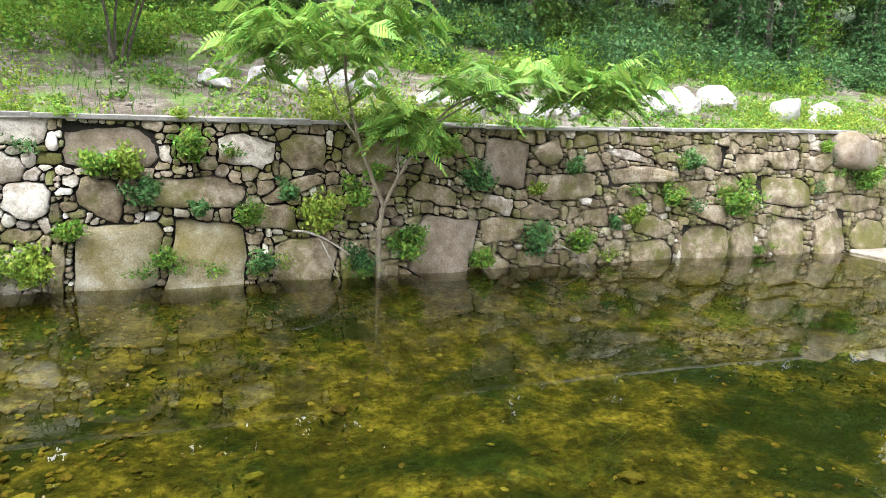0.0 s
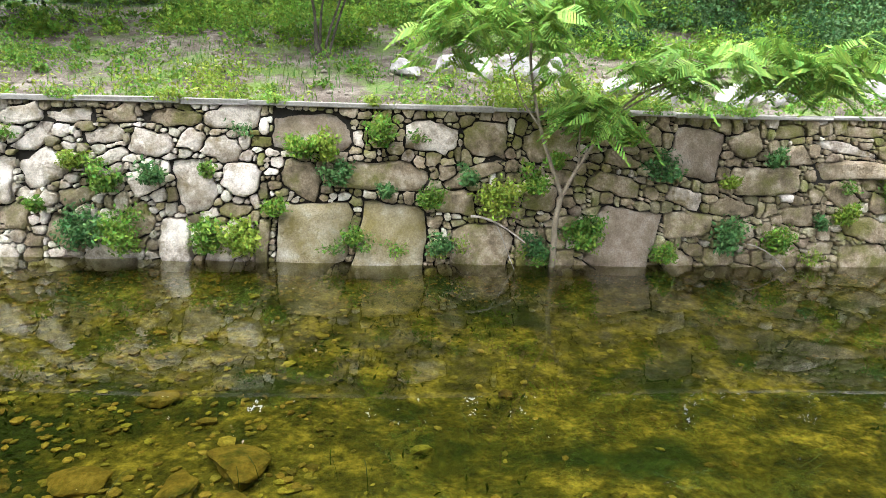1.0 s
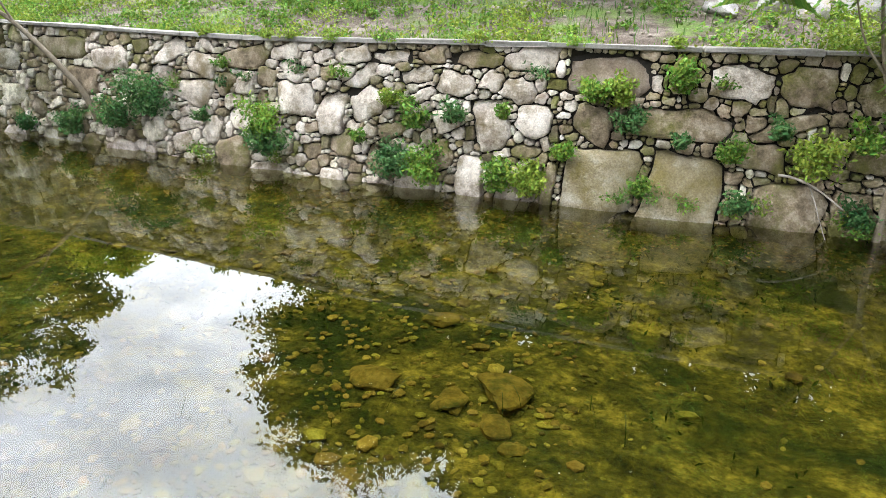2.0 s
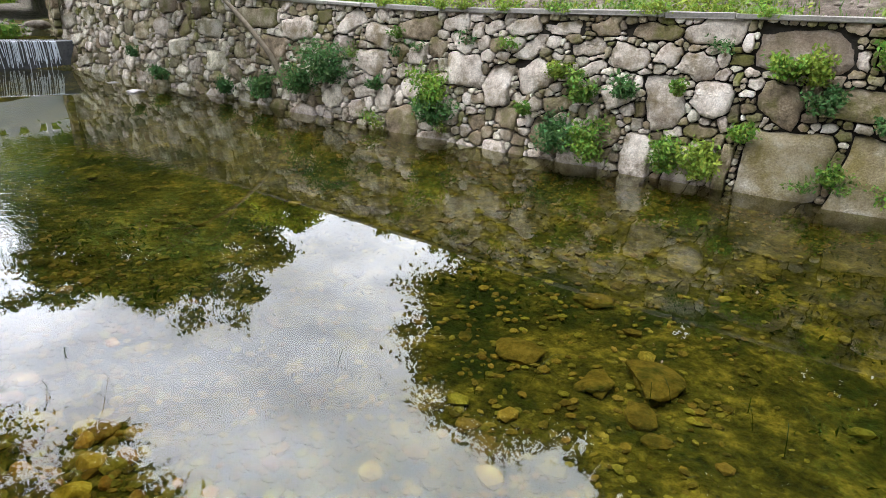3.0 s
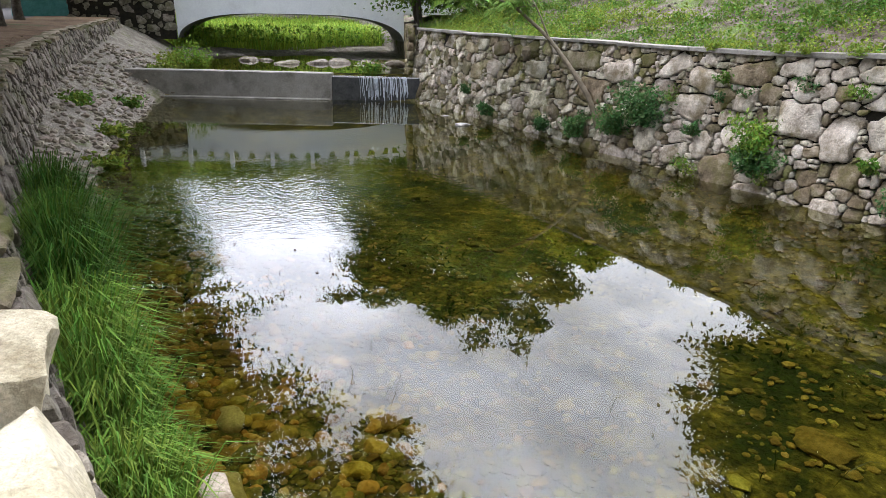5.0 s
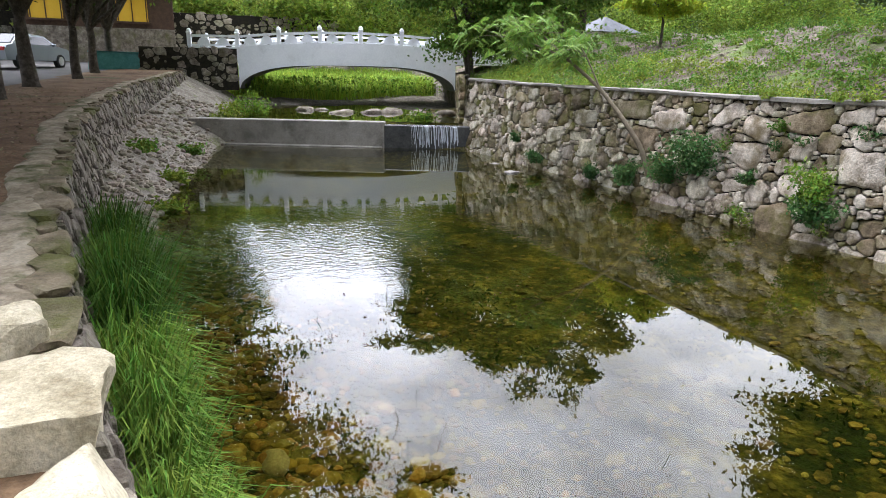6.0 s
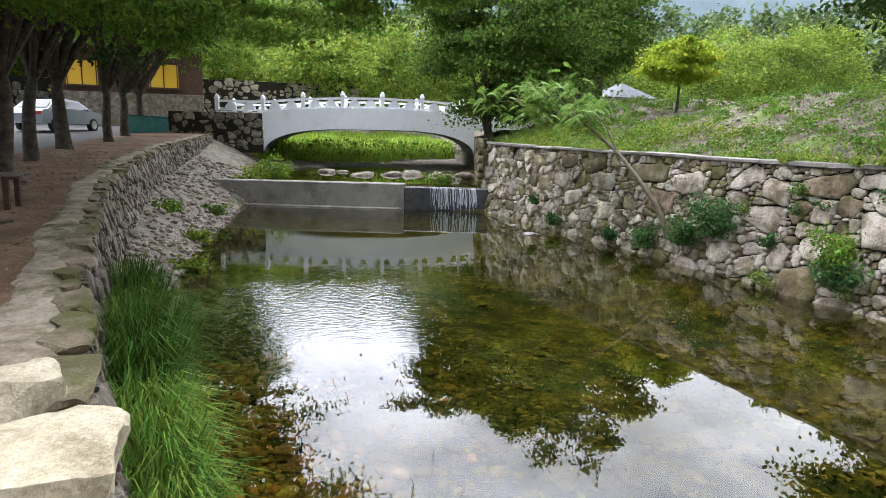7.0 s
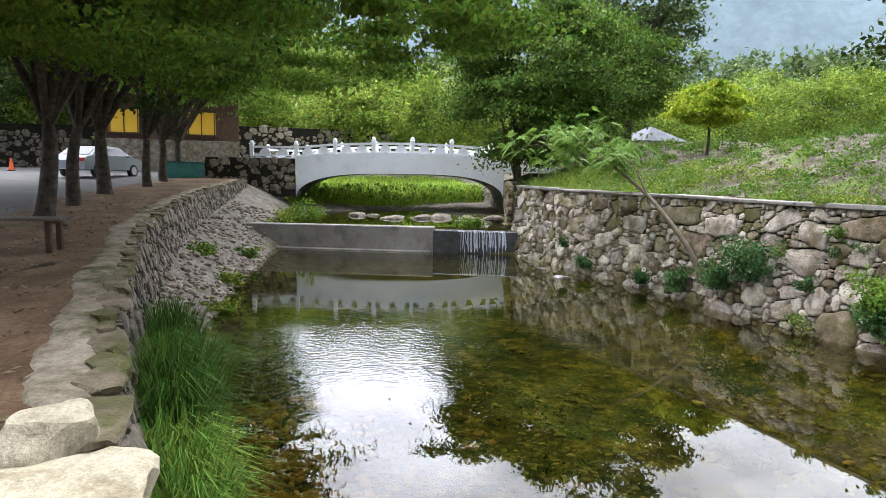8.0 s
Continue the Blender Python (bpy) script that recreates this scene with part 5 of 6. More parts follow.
patch("slope_weeds", "low green weeds over the gravelly slope", L_WEED, 70000, -27, 26, 0.7, 8.5, 0.075, 1300, 0.12, 1)
patch("slope_weeds", "yellow-green weeds along the top of the wall", L_WEED_Y, 34000, -27, 24, 0.6, 3.2, 0.08, 480, 0.15, 2)
patch("slope_weeds", "taller green herbs near the edge of the wood", L_CANOPY, 40000, -9, 20, 5.0, 9.5, 0.11, 500, 0.22, 3)
n = 16000
gx = rng.uniform(-27, 17, n)
gy = far_y(gx) + rng.uniform(0.55, 8.5, n)
keep = fbm(gx, gy, 4.0, 0.7) > rng.uniform(-0.6, 0.8, n)
V, F = blades(np.column_stack([gx[keep], gy[keep], ground_z(gx[keep], gy[keep])]), 0.16, rng, 0.006, 0.7)
tagged(new("slope_grass", make_mesh("slope_grass", V, F, L_GRASS)), "thin short grass over the slope", "grass", kind="stuff")
mounds("slope_bushes", "low dark green bushes dotted over the gravelly slope", L_WEED, 150, -27, -6, 1.2, 8.0, 0.12, 0.38, 90, 0.09, 44)
mounds("slope_bushes", "low shrubby weeds along the foot of the slope", L_WEED, 90, -6, 20, 1.0, 7.0, 0.12, 0.36, 80, 0.09, 45)
# stones lying on the slope
ch = []
for _ in range(900):
    x = rng.uniform(-27, 17)
    d = rng.uniform(0.6, 7)
    y = float(far_y(x)) + d
    s = rng.uniform(0.04, 0.16)
    V, F = rock((s, s * 0.8, s * 0.55), rng, 1)
    ch.append((turned(V, rng.uniform(0, 6), (x, y, gz(x, y) - s * 0.12)), F))
V, F = join(ch)
tagged(new("loose_stones", make_mesh("loose_stones", V, F, M_BANKSTONE)), "small loose grey stones on the slope", "stones", kind="stuff")

# ---- stream bed: pebbles, larger stones, water plants ----
ch = []
for _ in range(11000):
    x = -abs(rng.normal()) * 6 - 0.5 if rng.random() < 0.75 else rng.uniform(-14, 10)
    ysh = float(shore_y(x))
    y = ysh + abs(rng.normal()) * 1.6 if rng.random() < 0.7 else rng.uniform(ysh, float(far_y(x)) - 0.1)
    if not near_y(x) + 0.2 < y < far_y(x) - 0.05 or x < -22:
        continue
    s = rng.uniform(0.03, 0.11) * (2.2 if rng.random() < 0.05 else 1)
    V, F = rock((s, s * rng.uniform(0.5, 0.9), s * 0.35), rng, 1)
    ch.append((turned(V, rng.uniform(0, 6), (x, y, gz(x, y) - s * 0.08)), F))
V, F = join(ch)
tagged(new("bed_pebbles", make_mesh("bed_pebbles", V, F, M_PEBBLE, False)), "ochre algae-covered pebbles on the stream bed", "pebbles", kind="stuff")
for i, (x, y, w) in enumerate(((-1.94, 3.5, 0.6), (-2.37, 4.81, 1.0), (-1.17, 5.07, 1.3), (-1.12, 4.55, 0.7), (-2.95, 4.84, 0.4), (-2.8, 2.15, 0.4), (-4.71, 0.82, 0.6), (-4.23, 0.65, 0.5), (-0.9, 4.3, 0.5), (-4.9, 1.05, 0.6), (-3.9, 1.25, 0.55), (-4.6, 1.6, 0.22), (-1.6, 4.8, 0.8), (-2.2, 6.2, 0.9), (-6.2, 5.2, 0.35), (-7.9, 0.9, 0.4), (-11.0, 0.9, 0.6), (-15.5, 9.4, 0.9), (-17.3, 9.9, 0.6), (-3.0, 1.9, 0.28), (-2.3, 2.6, 0.3))):
    r_ = np.random.default_rng(700 + i)
    hh = w * (0.2 if y < 9 else 0.2)
    V, F = rock((w * 0.5, w * 0.36, hh * 0.6), r_, 3, 0.3, 0, 0.5)
    ob = new("stream_stone", make_mesh("stream_stone", V, F, M_BEDSTONE if y < 9 else M_BOULDER, False))
    ob.location = (x, y, gz(x, y) - 0.02 if y < 9 else -0.05)
    ob.rotation_euler = (0, 0, r_.uniform(0, 3))
    tagged(ob, "ochre stone lying under the clear water" if y < 9 else "flat pale stone at the water's edge", "stone", group="stream stones")
r_ = np.random.default_rng(66)
ch = []
for _ in range(1500):
    x = r_.uniform(-8.5, 0.5)
    y = float(shore_y(x)) - 0.25 + abs(r_.normal()) * 0.95
    s = r_.choice([0.07, 0.1, 0.14, 0.2], p=[0.4, 0.33, 0.2, 0.07]) * r_.uniform(0.8, 1.2)
    V, F = rock((s, s * r_.uniform(0.6, 0.9), s * 0.5), r_, 2, 0.2, 0, 0.4)
    ch.append((turned(V, r_.uniform(0, 6), (x, y, gz(x, y) - s * 0.1)), F))
V, F = join(ch)
M_SHOREPEB = material("ochre_shore_pebbles", [(0.13, 0.07, 0.014), (0.34, 0.2, 0.055), (0.5, 0.37, 0.17)], rough=0.7, scale=6, fine=40, bump=0.4, spread=0.45, hue=0.025)
tagged(new("shore_pebbles", make_mesh("shore_pebbles", V, F, M_SHOREPEB)), "ochre and tan rounded stones packed in the shallows", "pebbles", kind="stuff")
for i, (x, y, w) in enumerate(((-3.45, 0.5, 0.42), (-4.35, 0.75, 0.3))):
    V, F = rock((w, w * 0.7, w * 0.5), np.random.default_rng(760 + i), 3, 0.15, 0, 0.4)
    ob = new("shore_stone", make_mesh("shore_stone", V, F, M_COPE_ROCK, True))
    ob.location = (x, y, gz(x, y) - 0.03)
    tagged(ob, "pale rounded stone among the shore grass", "stone", group="shore stones")
# dark water weed in drifts
n = 15000
wx, wy = rng.uniform(-12, 13, n), rng.uniform(0.8, 9.8, n)
keep = (fbm(wx, wy, 2.3, 2.2) > 0.32) & (wy > shore_y(wx) + 0.6) & (wy < far_y(wx) - 0.4)
wx, wy = wx[keep], wy[keep]
wz = ground_z(wx, wy)
V, F = leaves(np.column_stack([wx, wy, wz + np.abs(rng.normal(size=len(wx))) * 0.05]), 0.08, rng, up=0.4, aspect=0.35)
L_ALGAE = leaf_material("dark_water_weed", (0.014, 0.028, 0.006), (0.045, 0.065, 0.014))
tagged(new("water_weed", make_mesh("water_weed", V, F, L_ALGAE)), "dark green water weed in drifts on the bed", "water weed", kind="stuff")

# ---- grass on the near shore ----
for i, (x0, x1, n, h, m) in enumerate(((-8.8, -5.5, 7500, 0.9, L_GRASS), (-5.2, -3.9, 4200, 0.72, L_GRASS_F), (-3.9, -3.1, 1500, 0.5, L_GRASS_F))):
    r_ = np.random.default_rng(800 + i)
    kx = r_.uniform(x0, x1, 30)
    ky = near_y(kx) + 0.36 + r_.beta(1.2, 2.0, 30) * 0.24
    pick = r_.integers(0, 30, n)
    tall = r_.uniform(0.7, 1.15, 30)[pick]
    px, py = kx[pick] + r_.normal(size=n) * 0.1, ky[pick] + r_.normal(size=n) * 0.08
    P = np.column_stack([px, py, ground_z(px, py)])
    V, F = blades(P, h * tall, r_, 0.006, 0.5, bias=(0.25, 0.15))
    o = np.array([(x0 + x1) / 2, float(near_y((x0 + x1) / 2)) + 0.5, 0.1])
    ob = new("grass_tussock", make_mesh("grass_tussock", V - o, F, m))
    ob.location = o
    tagged(ob, "long arching green grass at the foot of the bank wall", "grass", group="shore grass", kind="stuff")
# sparse reeds in the shallows
r_ = np.random.default_rng(811)
px = np.concatenate([r_.normal(-6.2, 0.35, 26), r_.normal(-4.4, 0.5, 10), r_.uniform(-3, 1, 30)])
py = np.concatenate([r_.normal(1.55, 0.2, 26), r_.normal(1.6, 0.4, 10), r_.uniform(2.2, 4.5, 30)])
V, F = blades(np.column_stack([px, py, np.full(len(px), -0.12)]), 0.2, r_, 0.003, 1.0)
tagged(new("reed_shoots", make_mesh("reed_shoots", V, F, L_ALGAE)), "a few thin reed shoots standing in the shallows", "reeds", kind="stuff")

# ---- gravel bank below the wall upstream ----
ch = []
for _ in range(1100):
    x = rng.uniform(-30, -10)
    y = rng.uniform(float(near_y(x)) + 0.3, float(shore_y(x)) + 0.5)
    s = rng.uniform(0.05, 0.24)
    V, F = rock((s, s * 0.8, s * 0.6), rng, 1)
    ch.append((turned(V, rng.uniform(0, 6), (x, y, gz(x, y) - s * 0.15)), F))
V, F = join(ch)
tagged(new("bank_stones", make_mesh("bank_stones", V, F, M_BANKSTONE)), "pale rubble stones on the sloping gravel bank", "stones", kind="stuff")
for i, (x, y, r, h, m) in enumerate(((-27.5, 4.6, 0.75, 0.95, L_CANOPY), (-26.3, 3.4, 0.5, 0.5, L_WEED_Y), (-20.5, 1.6, 0.35, 0.3, L_WEED), (-16.5, 0.9, 0.35, 0.3, L_WEED_Y), (-18.4, 0.3, 0.35, 0.3, L_WEED), (-13.4, 0.5, 0.3, 0.25, L_WEED_Y), (-29.5, 4.2, 0.6, 0.5, L_WEED_Y), (-24.2, 10.5, 0.6, 0.5, L_WEED))):
    shrub("bank_plant", "leafy weed on the gravel bank", (x, y, gz(x, y)), r, h, int(900 * r), 0.13, m, 900 + i, group="bank weeds")

# ---- the weir ----
def weir():
    root = thing("weir", (-23.2, 7.2, 0), "low concrete weir across the stream with a spillway", "weir")
    o = np.array([-23.2, 7.2, 0])
    ang = math.degrees(math.atan2(1, 0.58))
    L = math.hypot(1, 0.58)

    def span(name, y0, y1, z0, z1, thick, mat, label="", out=0.0):
        ym = (y0 + y1) / 2
        V, F = box(weir_x(ym) + out * 0.86, ym - out * 0.5, (z0 + z1) / 2, (y1 - y0) * L, thick, z1 - z0, 0.03, ang)
        part(name, V - o, F, mat, root, label)

    span("crest_wall", 1.3, 8.35, -0.5, WEIR_Z + 0.04, 0.5, M_CONC, "stained grey concrete")
    span("ledge", 3.0, 8.3, -0.4, 0.05, 0.7, M_CONC, "worn concrete footing", 0.12)
    span("spillway", 8.35, 11.4, -0.5, WEIR_Z - 0.06, 0.46, M_WETCONC, "dark wet concrete")
    r = np.random.default_rng(4)
    ch = []
    for k in range(60):
        y = r.uniform(9.05, 10.5)
        w = r.uniform(0.003, 0.012)
        z1, z0 = WEIR_Z - 0.05, r.uniform(0.0, 0.35)
        x = weir_x(y) + 0.27
        P = np.array([(x - 0.08, y, z1), (x + 0.03, y, z1 - 0.06), (x + 0.07, y + r.normal() * 0.01, (z0 + z1) / 2), (x + 0.1, y + r.normal() * 0.02, z0)])
        s = np.array([0.5, 0.86, 0]) * w
        V = np.concatenate([P - s, P + s])
        part("water_thread", V - o, np.array([[i, i + 1, i + 5, i + 4] for i in range(3)]), M_FOAM, root, "thin white thread of falling water")


weir()

# rocks and reeds under and behind the bridge
rng = np.random.default_rng(55)
for i in range(26):
    x, y = rng.uniform(-33, -27), rng.uniform(6, 14)
    x = weir_x(y) - rng.uniform(5.0, 8.5)
    w = rng.uniform(0.4, 1.3)
    V, F = rock((w, w * 0.7, w * 0.35), np.random.default_rng(950 + i), 2, 0.12)
    ob = new("river_rock", make_mesh("river_rock", V, F, M_NEARWALL))
    ob.location, ob.rotation_euler = (x, y, max(gz(x, y), 0.7) - 0.05), (0, 0, rng.uniform(0, 6))
    tagged(ob, "flat weathered rock in the upper stream", "rock", group="upper stream rocks")
n = 16000
px, py = rng.uniform(-50, -38, n), rng.uniform(5.5, 19, n)
P = np.column_stack([px, py, np.full(n, 1.0) + 0.05 * (-px - 36)])
P[:, 2] += 0.25 * fbm(px, py, 2.5, 0.5)
V, F = blades(P, 1.1, rng, 0.02, 0.8)
tagged(new("reed_bed", make_mesh("reed_bed", V, F, L_REED)), "bright green reed bed upstream of the bridge", "reeds", kind="stuff")
P = np.column_stack([rng.uniform(-50, -36, 5000), rng.uniform(5.5, 19, 5000), rng.uniform(1.4, 2.3, 5000)])
V, F = leaves(P, 0.2, rng, up=0.3)
tagged(new("reed_bed", make_mesh("reed_bed", V, F, L_CANOPY)), "leafy green herbs among the reeds", "reeds", kind="stuff")


# ---- the white arched bridge ----
def bridge():
    A, B = np.array([-35.6, 5.4]), np.array([-32.3, 15.9])
    span = np.linalg.norm(B - A)
    e = (B - A) / span
    nrm = np.array([e[1], -e[0]])  # towards the camera
    root = thing("bridge", (A[0], A[1], 0), "white painted arched bridge with a carved stone balustrade", "bridge")

    def world(s, o, z):
        p = e * s + nrm * o
        return (p[0], p[1], z)

    def deck_z(s):
        t = (s - span / 2) / (span / 2)
        return 3.98 - 0.28 * t * t

    def under_z(s):
        t = abs((s - span / 2) / (span / 2))
        return 1.65 + 1.22 * max(0.0, 1 - t ** 3.6) ** 0.55

    D = 4.6
    S = np.concatenate([np.linspace(0, span * 0.16, 14), np.linspace(span * 0.17, span * 0.83, 18), np.linspace(span * 0.84, span, 14)])
    V, F = [], []
    for s in S:
        V += [world(s, 0, deck_z(s)), world(s, 0, under_z(s)), world(s, -D, under_z(s)), world(s, -D, deck_z(s))]
    for i in range(len(S) - 1):
        a, b = 4 * i, 4 * i + 4
        F += [[a, a + 1, b + 1, b], [a + 2, a + 3, b + 3, b + 2], [a + 3, a, b, b + 3]]
    part("arch_body", np.array(V), F, M_WHITE, root)
    # a skin just below the arch, coloured as if in shade
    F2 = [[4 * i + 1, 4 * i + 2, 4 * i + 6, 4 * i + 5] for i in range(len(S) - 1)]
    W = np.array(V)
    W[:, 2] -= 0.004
    part("soffit", W, F2, M_DARK, root, "arch underside coloured grey for its shade")
    for nm, s0, s1, mat, zb in (("wing_wall", -2.35, 0.0, M_WHITE, 3.02), ("wing_wall", span, span + 3.0, M_WHITE, 3.0)):
        V, F = [], []
        for s in (s0, s1):
            V += [world(s, 0, deck_z(np.clip(s, 0, span)) - 0.02), world(s, 0, zb), world(s, -D, zb), world(s, -D, deck_z(np.clip(s, 0, span)) - 0.02)]
        part(nm, np.array(V), [[0, 1, 5, 4], [3, 0, 4, 7], [2, 3, 7, 6], [0, 3, 2, 1], [4, 5, 6, 7]], mat, root)
    ang = math.degrees(math.atan2(e[1], e[0]))

    def block(name, s, o, z0, z1, w, dp, mat, bevel=0.02, label=""):
        p = world(s, o, (z0 + z1) / 2)
        V, F = box(*p, w, dp, z1 - z0, bevel, ang)
        return part(name, V, F, mat, root, label)

    posts = [-2.3, 0.0, 2.03, 4.06, 6.12, 8.2, 10.3, 12.4]
    for o in (-0.15, -D + 0.15):
        for k, s in enumerate(posts):
            z = deck_z(np.clip(s, 0, span))
            block("post", s, o, z, z + 0.62, 0.2, 0.2, M_WHITE)
            block("post_cap", s, o, z + 0.62, z + 0.68, 0.26, 0.26, M_WHITE)
            p = world(s, o, z + 0.68)
            ring = [(0.1, 0), (0.11, 0.06), (0.085, 0.12), (0.04, 0.16), (0.01, 0.17)]
            V, F = tube([(p[0], p[1], p[2] + h) for _, h in ring], [r for r, _ in ring], 8)
            part("finial", V, F, M_WHITE, root, smooth=True)
            if k + 1 < len(posts):
                s2 = posts[k + 1]
                z2 = deck_z(np.clip(s2, 0, span))
                for h0, h1, dp in ((0.02, 0.1, 0.16), (0.44, 0.55, 0.15)):
                    V = np.array([world(ss, o + dd, zz + hh) for ss, zz in ((s + 0.1, z), (s2 - 0.1, z2)) for dd in (-dp / 2, dp / 2) for hh in (h0, h1)])
                    part("rail", V, [[0, 1, 3, 2], [4, 6, 7, 5], [0, 4, 5, 1], [2, 3, 7, 6], [1, 5, 7, 3], [0, 2, 6, 4]], M_WHITE, root)
                for q in (0.3, 0.7):
                    sm = s + (s2 - s) * q
                    zm = z + (z2 - z) * q + 0.1
                    th = np.linspace(0, np.pi, 9)
                    V = np.array([world(sm + 0.3 * math.cos(t), o + dd, zm + 0.34 * math.sin(t)) for dd in (-0.05, 0.05) for t in th])
                    F = [list(range(8, -1, -1)), list(range(9, 18))] + [[i, i + 1, 10 + i, 9 + i] for i in range(8)] + [[8, 0, 9, 17]]
                    part("scallop_panel", V, F, M_WHITE, root, "carved half-round panel")


bridge()


def pile(name, label, x0, y0, x1, y1, z0, z1, seed, mat):
    """A stone abutment face between two plan points, in worn courses."""
    rng = np.random.default_rng(seed)
    L = math.hypot(x1 - x0, y1 - y0)
    ex, ey = (x1 - x0) / L, (y1 - y0) / L
    wall = new(name, make_mesh(name, np.array([(x0, y0, z0), (x1, y1, z0), (x1, y1, z1), (x0, y0, z1)]), np.array([[0, 1, 2, 3]]), M_JOINT))
    tagged(wall, label, "wall", kind="structure")
    st, polys = stones_of(0, L, lambda x: np.full_like(x, z1 - z0), [], [(0.3, 0.6, 0.2, 0.4), (0.2, 0.35, 0.14, 0.25)], (700, 1500), rng, (), n=12, reach=0.25)
    ch = []
    for P in polys:
        if P[:, 1].min() > -0.1:
            ch.append(stone_solid(P, rng, lambda Q: np.column_stack([x0 + ex * Q[:, 0] + ey * Q[:, 2], y0 + ey * Q[:, 0] - ex * Q[:, 2], z0 + Q[:, 1]])))
    if ch:
        V, F = join(ch)
        tagged(part("stones", V, F, mat, wall), kind="stuff")


pile("wall_abutment", "rough stone abutment under the bridge's wing", -35.8, 0.9, -35.5, 5.35, 1.6, 3.6, 1, M_NEARWALL)
pile("wall_abutment_far", "stone-faced bank beside the far bridge end", -32.2, 15.95, -21.45, 10.75, -0.2, 2.45, 2, M_MOSSY)


# ---- things by the walk and the road ----
def bench():
    root = thing("bench", (-10.6, -2.3, gz(-10.6, -2.3)), "weathered slatted wooden bench on the earth walk", "bench")
    for k in range(5):
        V, F = box(0, -0.2 + 0.1 * k, 0.44, 1.5, 0.085, 0.035, 0.006)
        part("slat", V, F, M_BENCH, root)
    for sx in (-0.6, 0.6):
        for sy in (-0.16, 0.16):
            V, F = box(sx, sy, 0.2, 0.07, 0.07, 0.44, 0.006)
            part("leg", V, F, M_WOODDARK, root)
        V, F = box(sx, 0, 0.395, 0.06, 0.42, 0.05, 0.005)
        part("crossbar", V, F, M_WOODDARK, root)
    root.rotation_euler = (0, 0, radians(75))


bench()


def car(at, heading, paint, label):
    root = thing("car", at, label, "car")
    prof = [(-2.2, 0.35), (-2.25, 0.75), (-2.1, 0.95), (-1.75, 1.0), (-1.2, 1.38), (-0.3, 1.46), (0.55, 1.4), (1.25, 0.98), (1.95, 0.88), (2.2, 0.7), (2.25, 0.35)]
    n = len(prof)
    V = []
    for y, inset in ((-0.86, 0.0), (-0.8, 1.0), (0.8, 1.0), (0.86, 0.0)):
        for px, pz in prof:
            tuck = 0.16 * max(0, pz - 0.95) / 0.5
            V.append((px * (1 - 0.01 * inset), y - math.copysign(tuck, y), pz + (0.02 if inset else 0)))
    F = []
    for r in range(3):
        for i in range(n - 1):
            F.append([r * n + i, r * n + i + 1, (r + 1) * n + i + 1, (r + 1) * n + i])
    F += [list(range(n - 1, -1, -1)), list(range(3 * n, 4 * n)), [0, n, 2 * n, 3 * n], [n - 1, 4 * n - 1, 3 * n - 1, 2 * n - 1]]
    part("body", np.array(V), F, paint, root, smooth=False)
    for nm, pts in (("windscreen", [(0.62, -0.66, 1.385), (1.2, -0.76, 1.03), (1.2, 0.76, 1.03), (0.62, 0.66, 1.385)]), ("rear_window", [(-1.22, -0.64, 1.385), (-1.7, -0.74, 1.03), (-1.7, 0.74, 1.03), (-1.22, 0.64, 1.385)])):
        part(nm, np.array(pts) + [0.02 if nm == "windscreen" else -0.02, 0, 0.03], [[0, 1, 2, 3]], M_GLASS, root)
    for sy in (-1, 1):
        part("side_window", np.array([(-1.45, sy * 0.868, 1.02), (1.05, sy * 0.868, 1.02), (0.45, sy * 0.755, 1.36), (-1.05, sy * 0.755, 1.36)]), [[0, 1, 2, 3]], M_GLASS, root)
        for sx in (-1.35, 1.35):
            V, F = tube([(sx, sy * 0.68, 0.32), (sx, sy * 0.7, 0.32), (sx, sy * 0.88, 0.32), (sx, sy * 0.9, 0.32)], [0.2, 0.32, 0.32, 0.22], 16)
            w = part("wheel", V, F, M_BLACK, root)
            V, F = tube([(sx, sy * 0.8, 0.32), (sx, sy * 0.905, 0.32), (sx, sy * 0.89, 0.32)], [0.2, 0.2, 0.02], 14)
            part("rim", V, F, M_RIM, w)
        V, F = box(-2.2, sy * 0.68, 0.8, 0.1, 0.3, 0.16, 0.02)
        part("tail_light", V, F, M_RED, root)
        V, F = box(2.15, sy * 0.66, 0.7, 0.12, 0.34, 0.13, 0.02)
        part("headlight", V, F, M_RIM, root)
        V, F = box(0.85, sy * 0.95, 1.02, 0.12, 0.16, 0.12, 0.02)
        part("side_mirror", V, F, paint, root)
    root.rotation_euler = (0, 0, radians(heading))


car((-36.5, -3.9, gz(-36.5, -3.9)), 150, M_SILVER, "silver-grey saloon car parked on the road")


def cone():
    root = thing("traffic_cone", (-44, -9.2, gz(-44, -9.2)), "orange plastic traffic cone on the road", "traffic cone")
    V, F = tube([(0, 0, 0.03), (0, 0, 0.3), (0, 0, 0.7)], [0.17, 0.11, 0.03], 12)
    part("cone", V, F, M_ORANGE, root, smooth=True)
    V, F = box(0, 0, 0.02, 0.4, 0.4, 0.04, 0.01)
    part("base", V, F, M_BLACK, root)


cone()


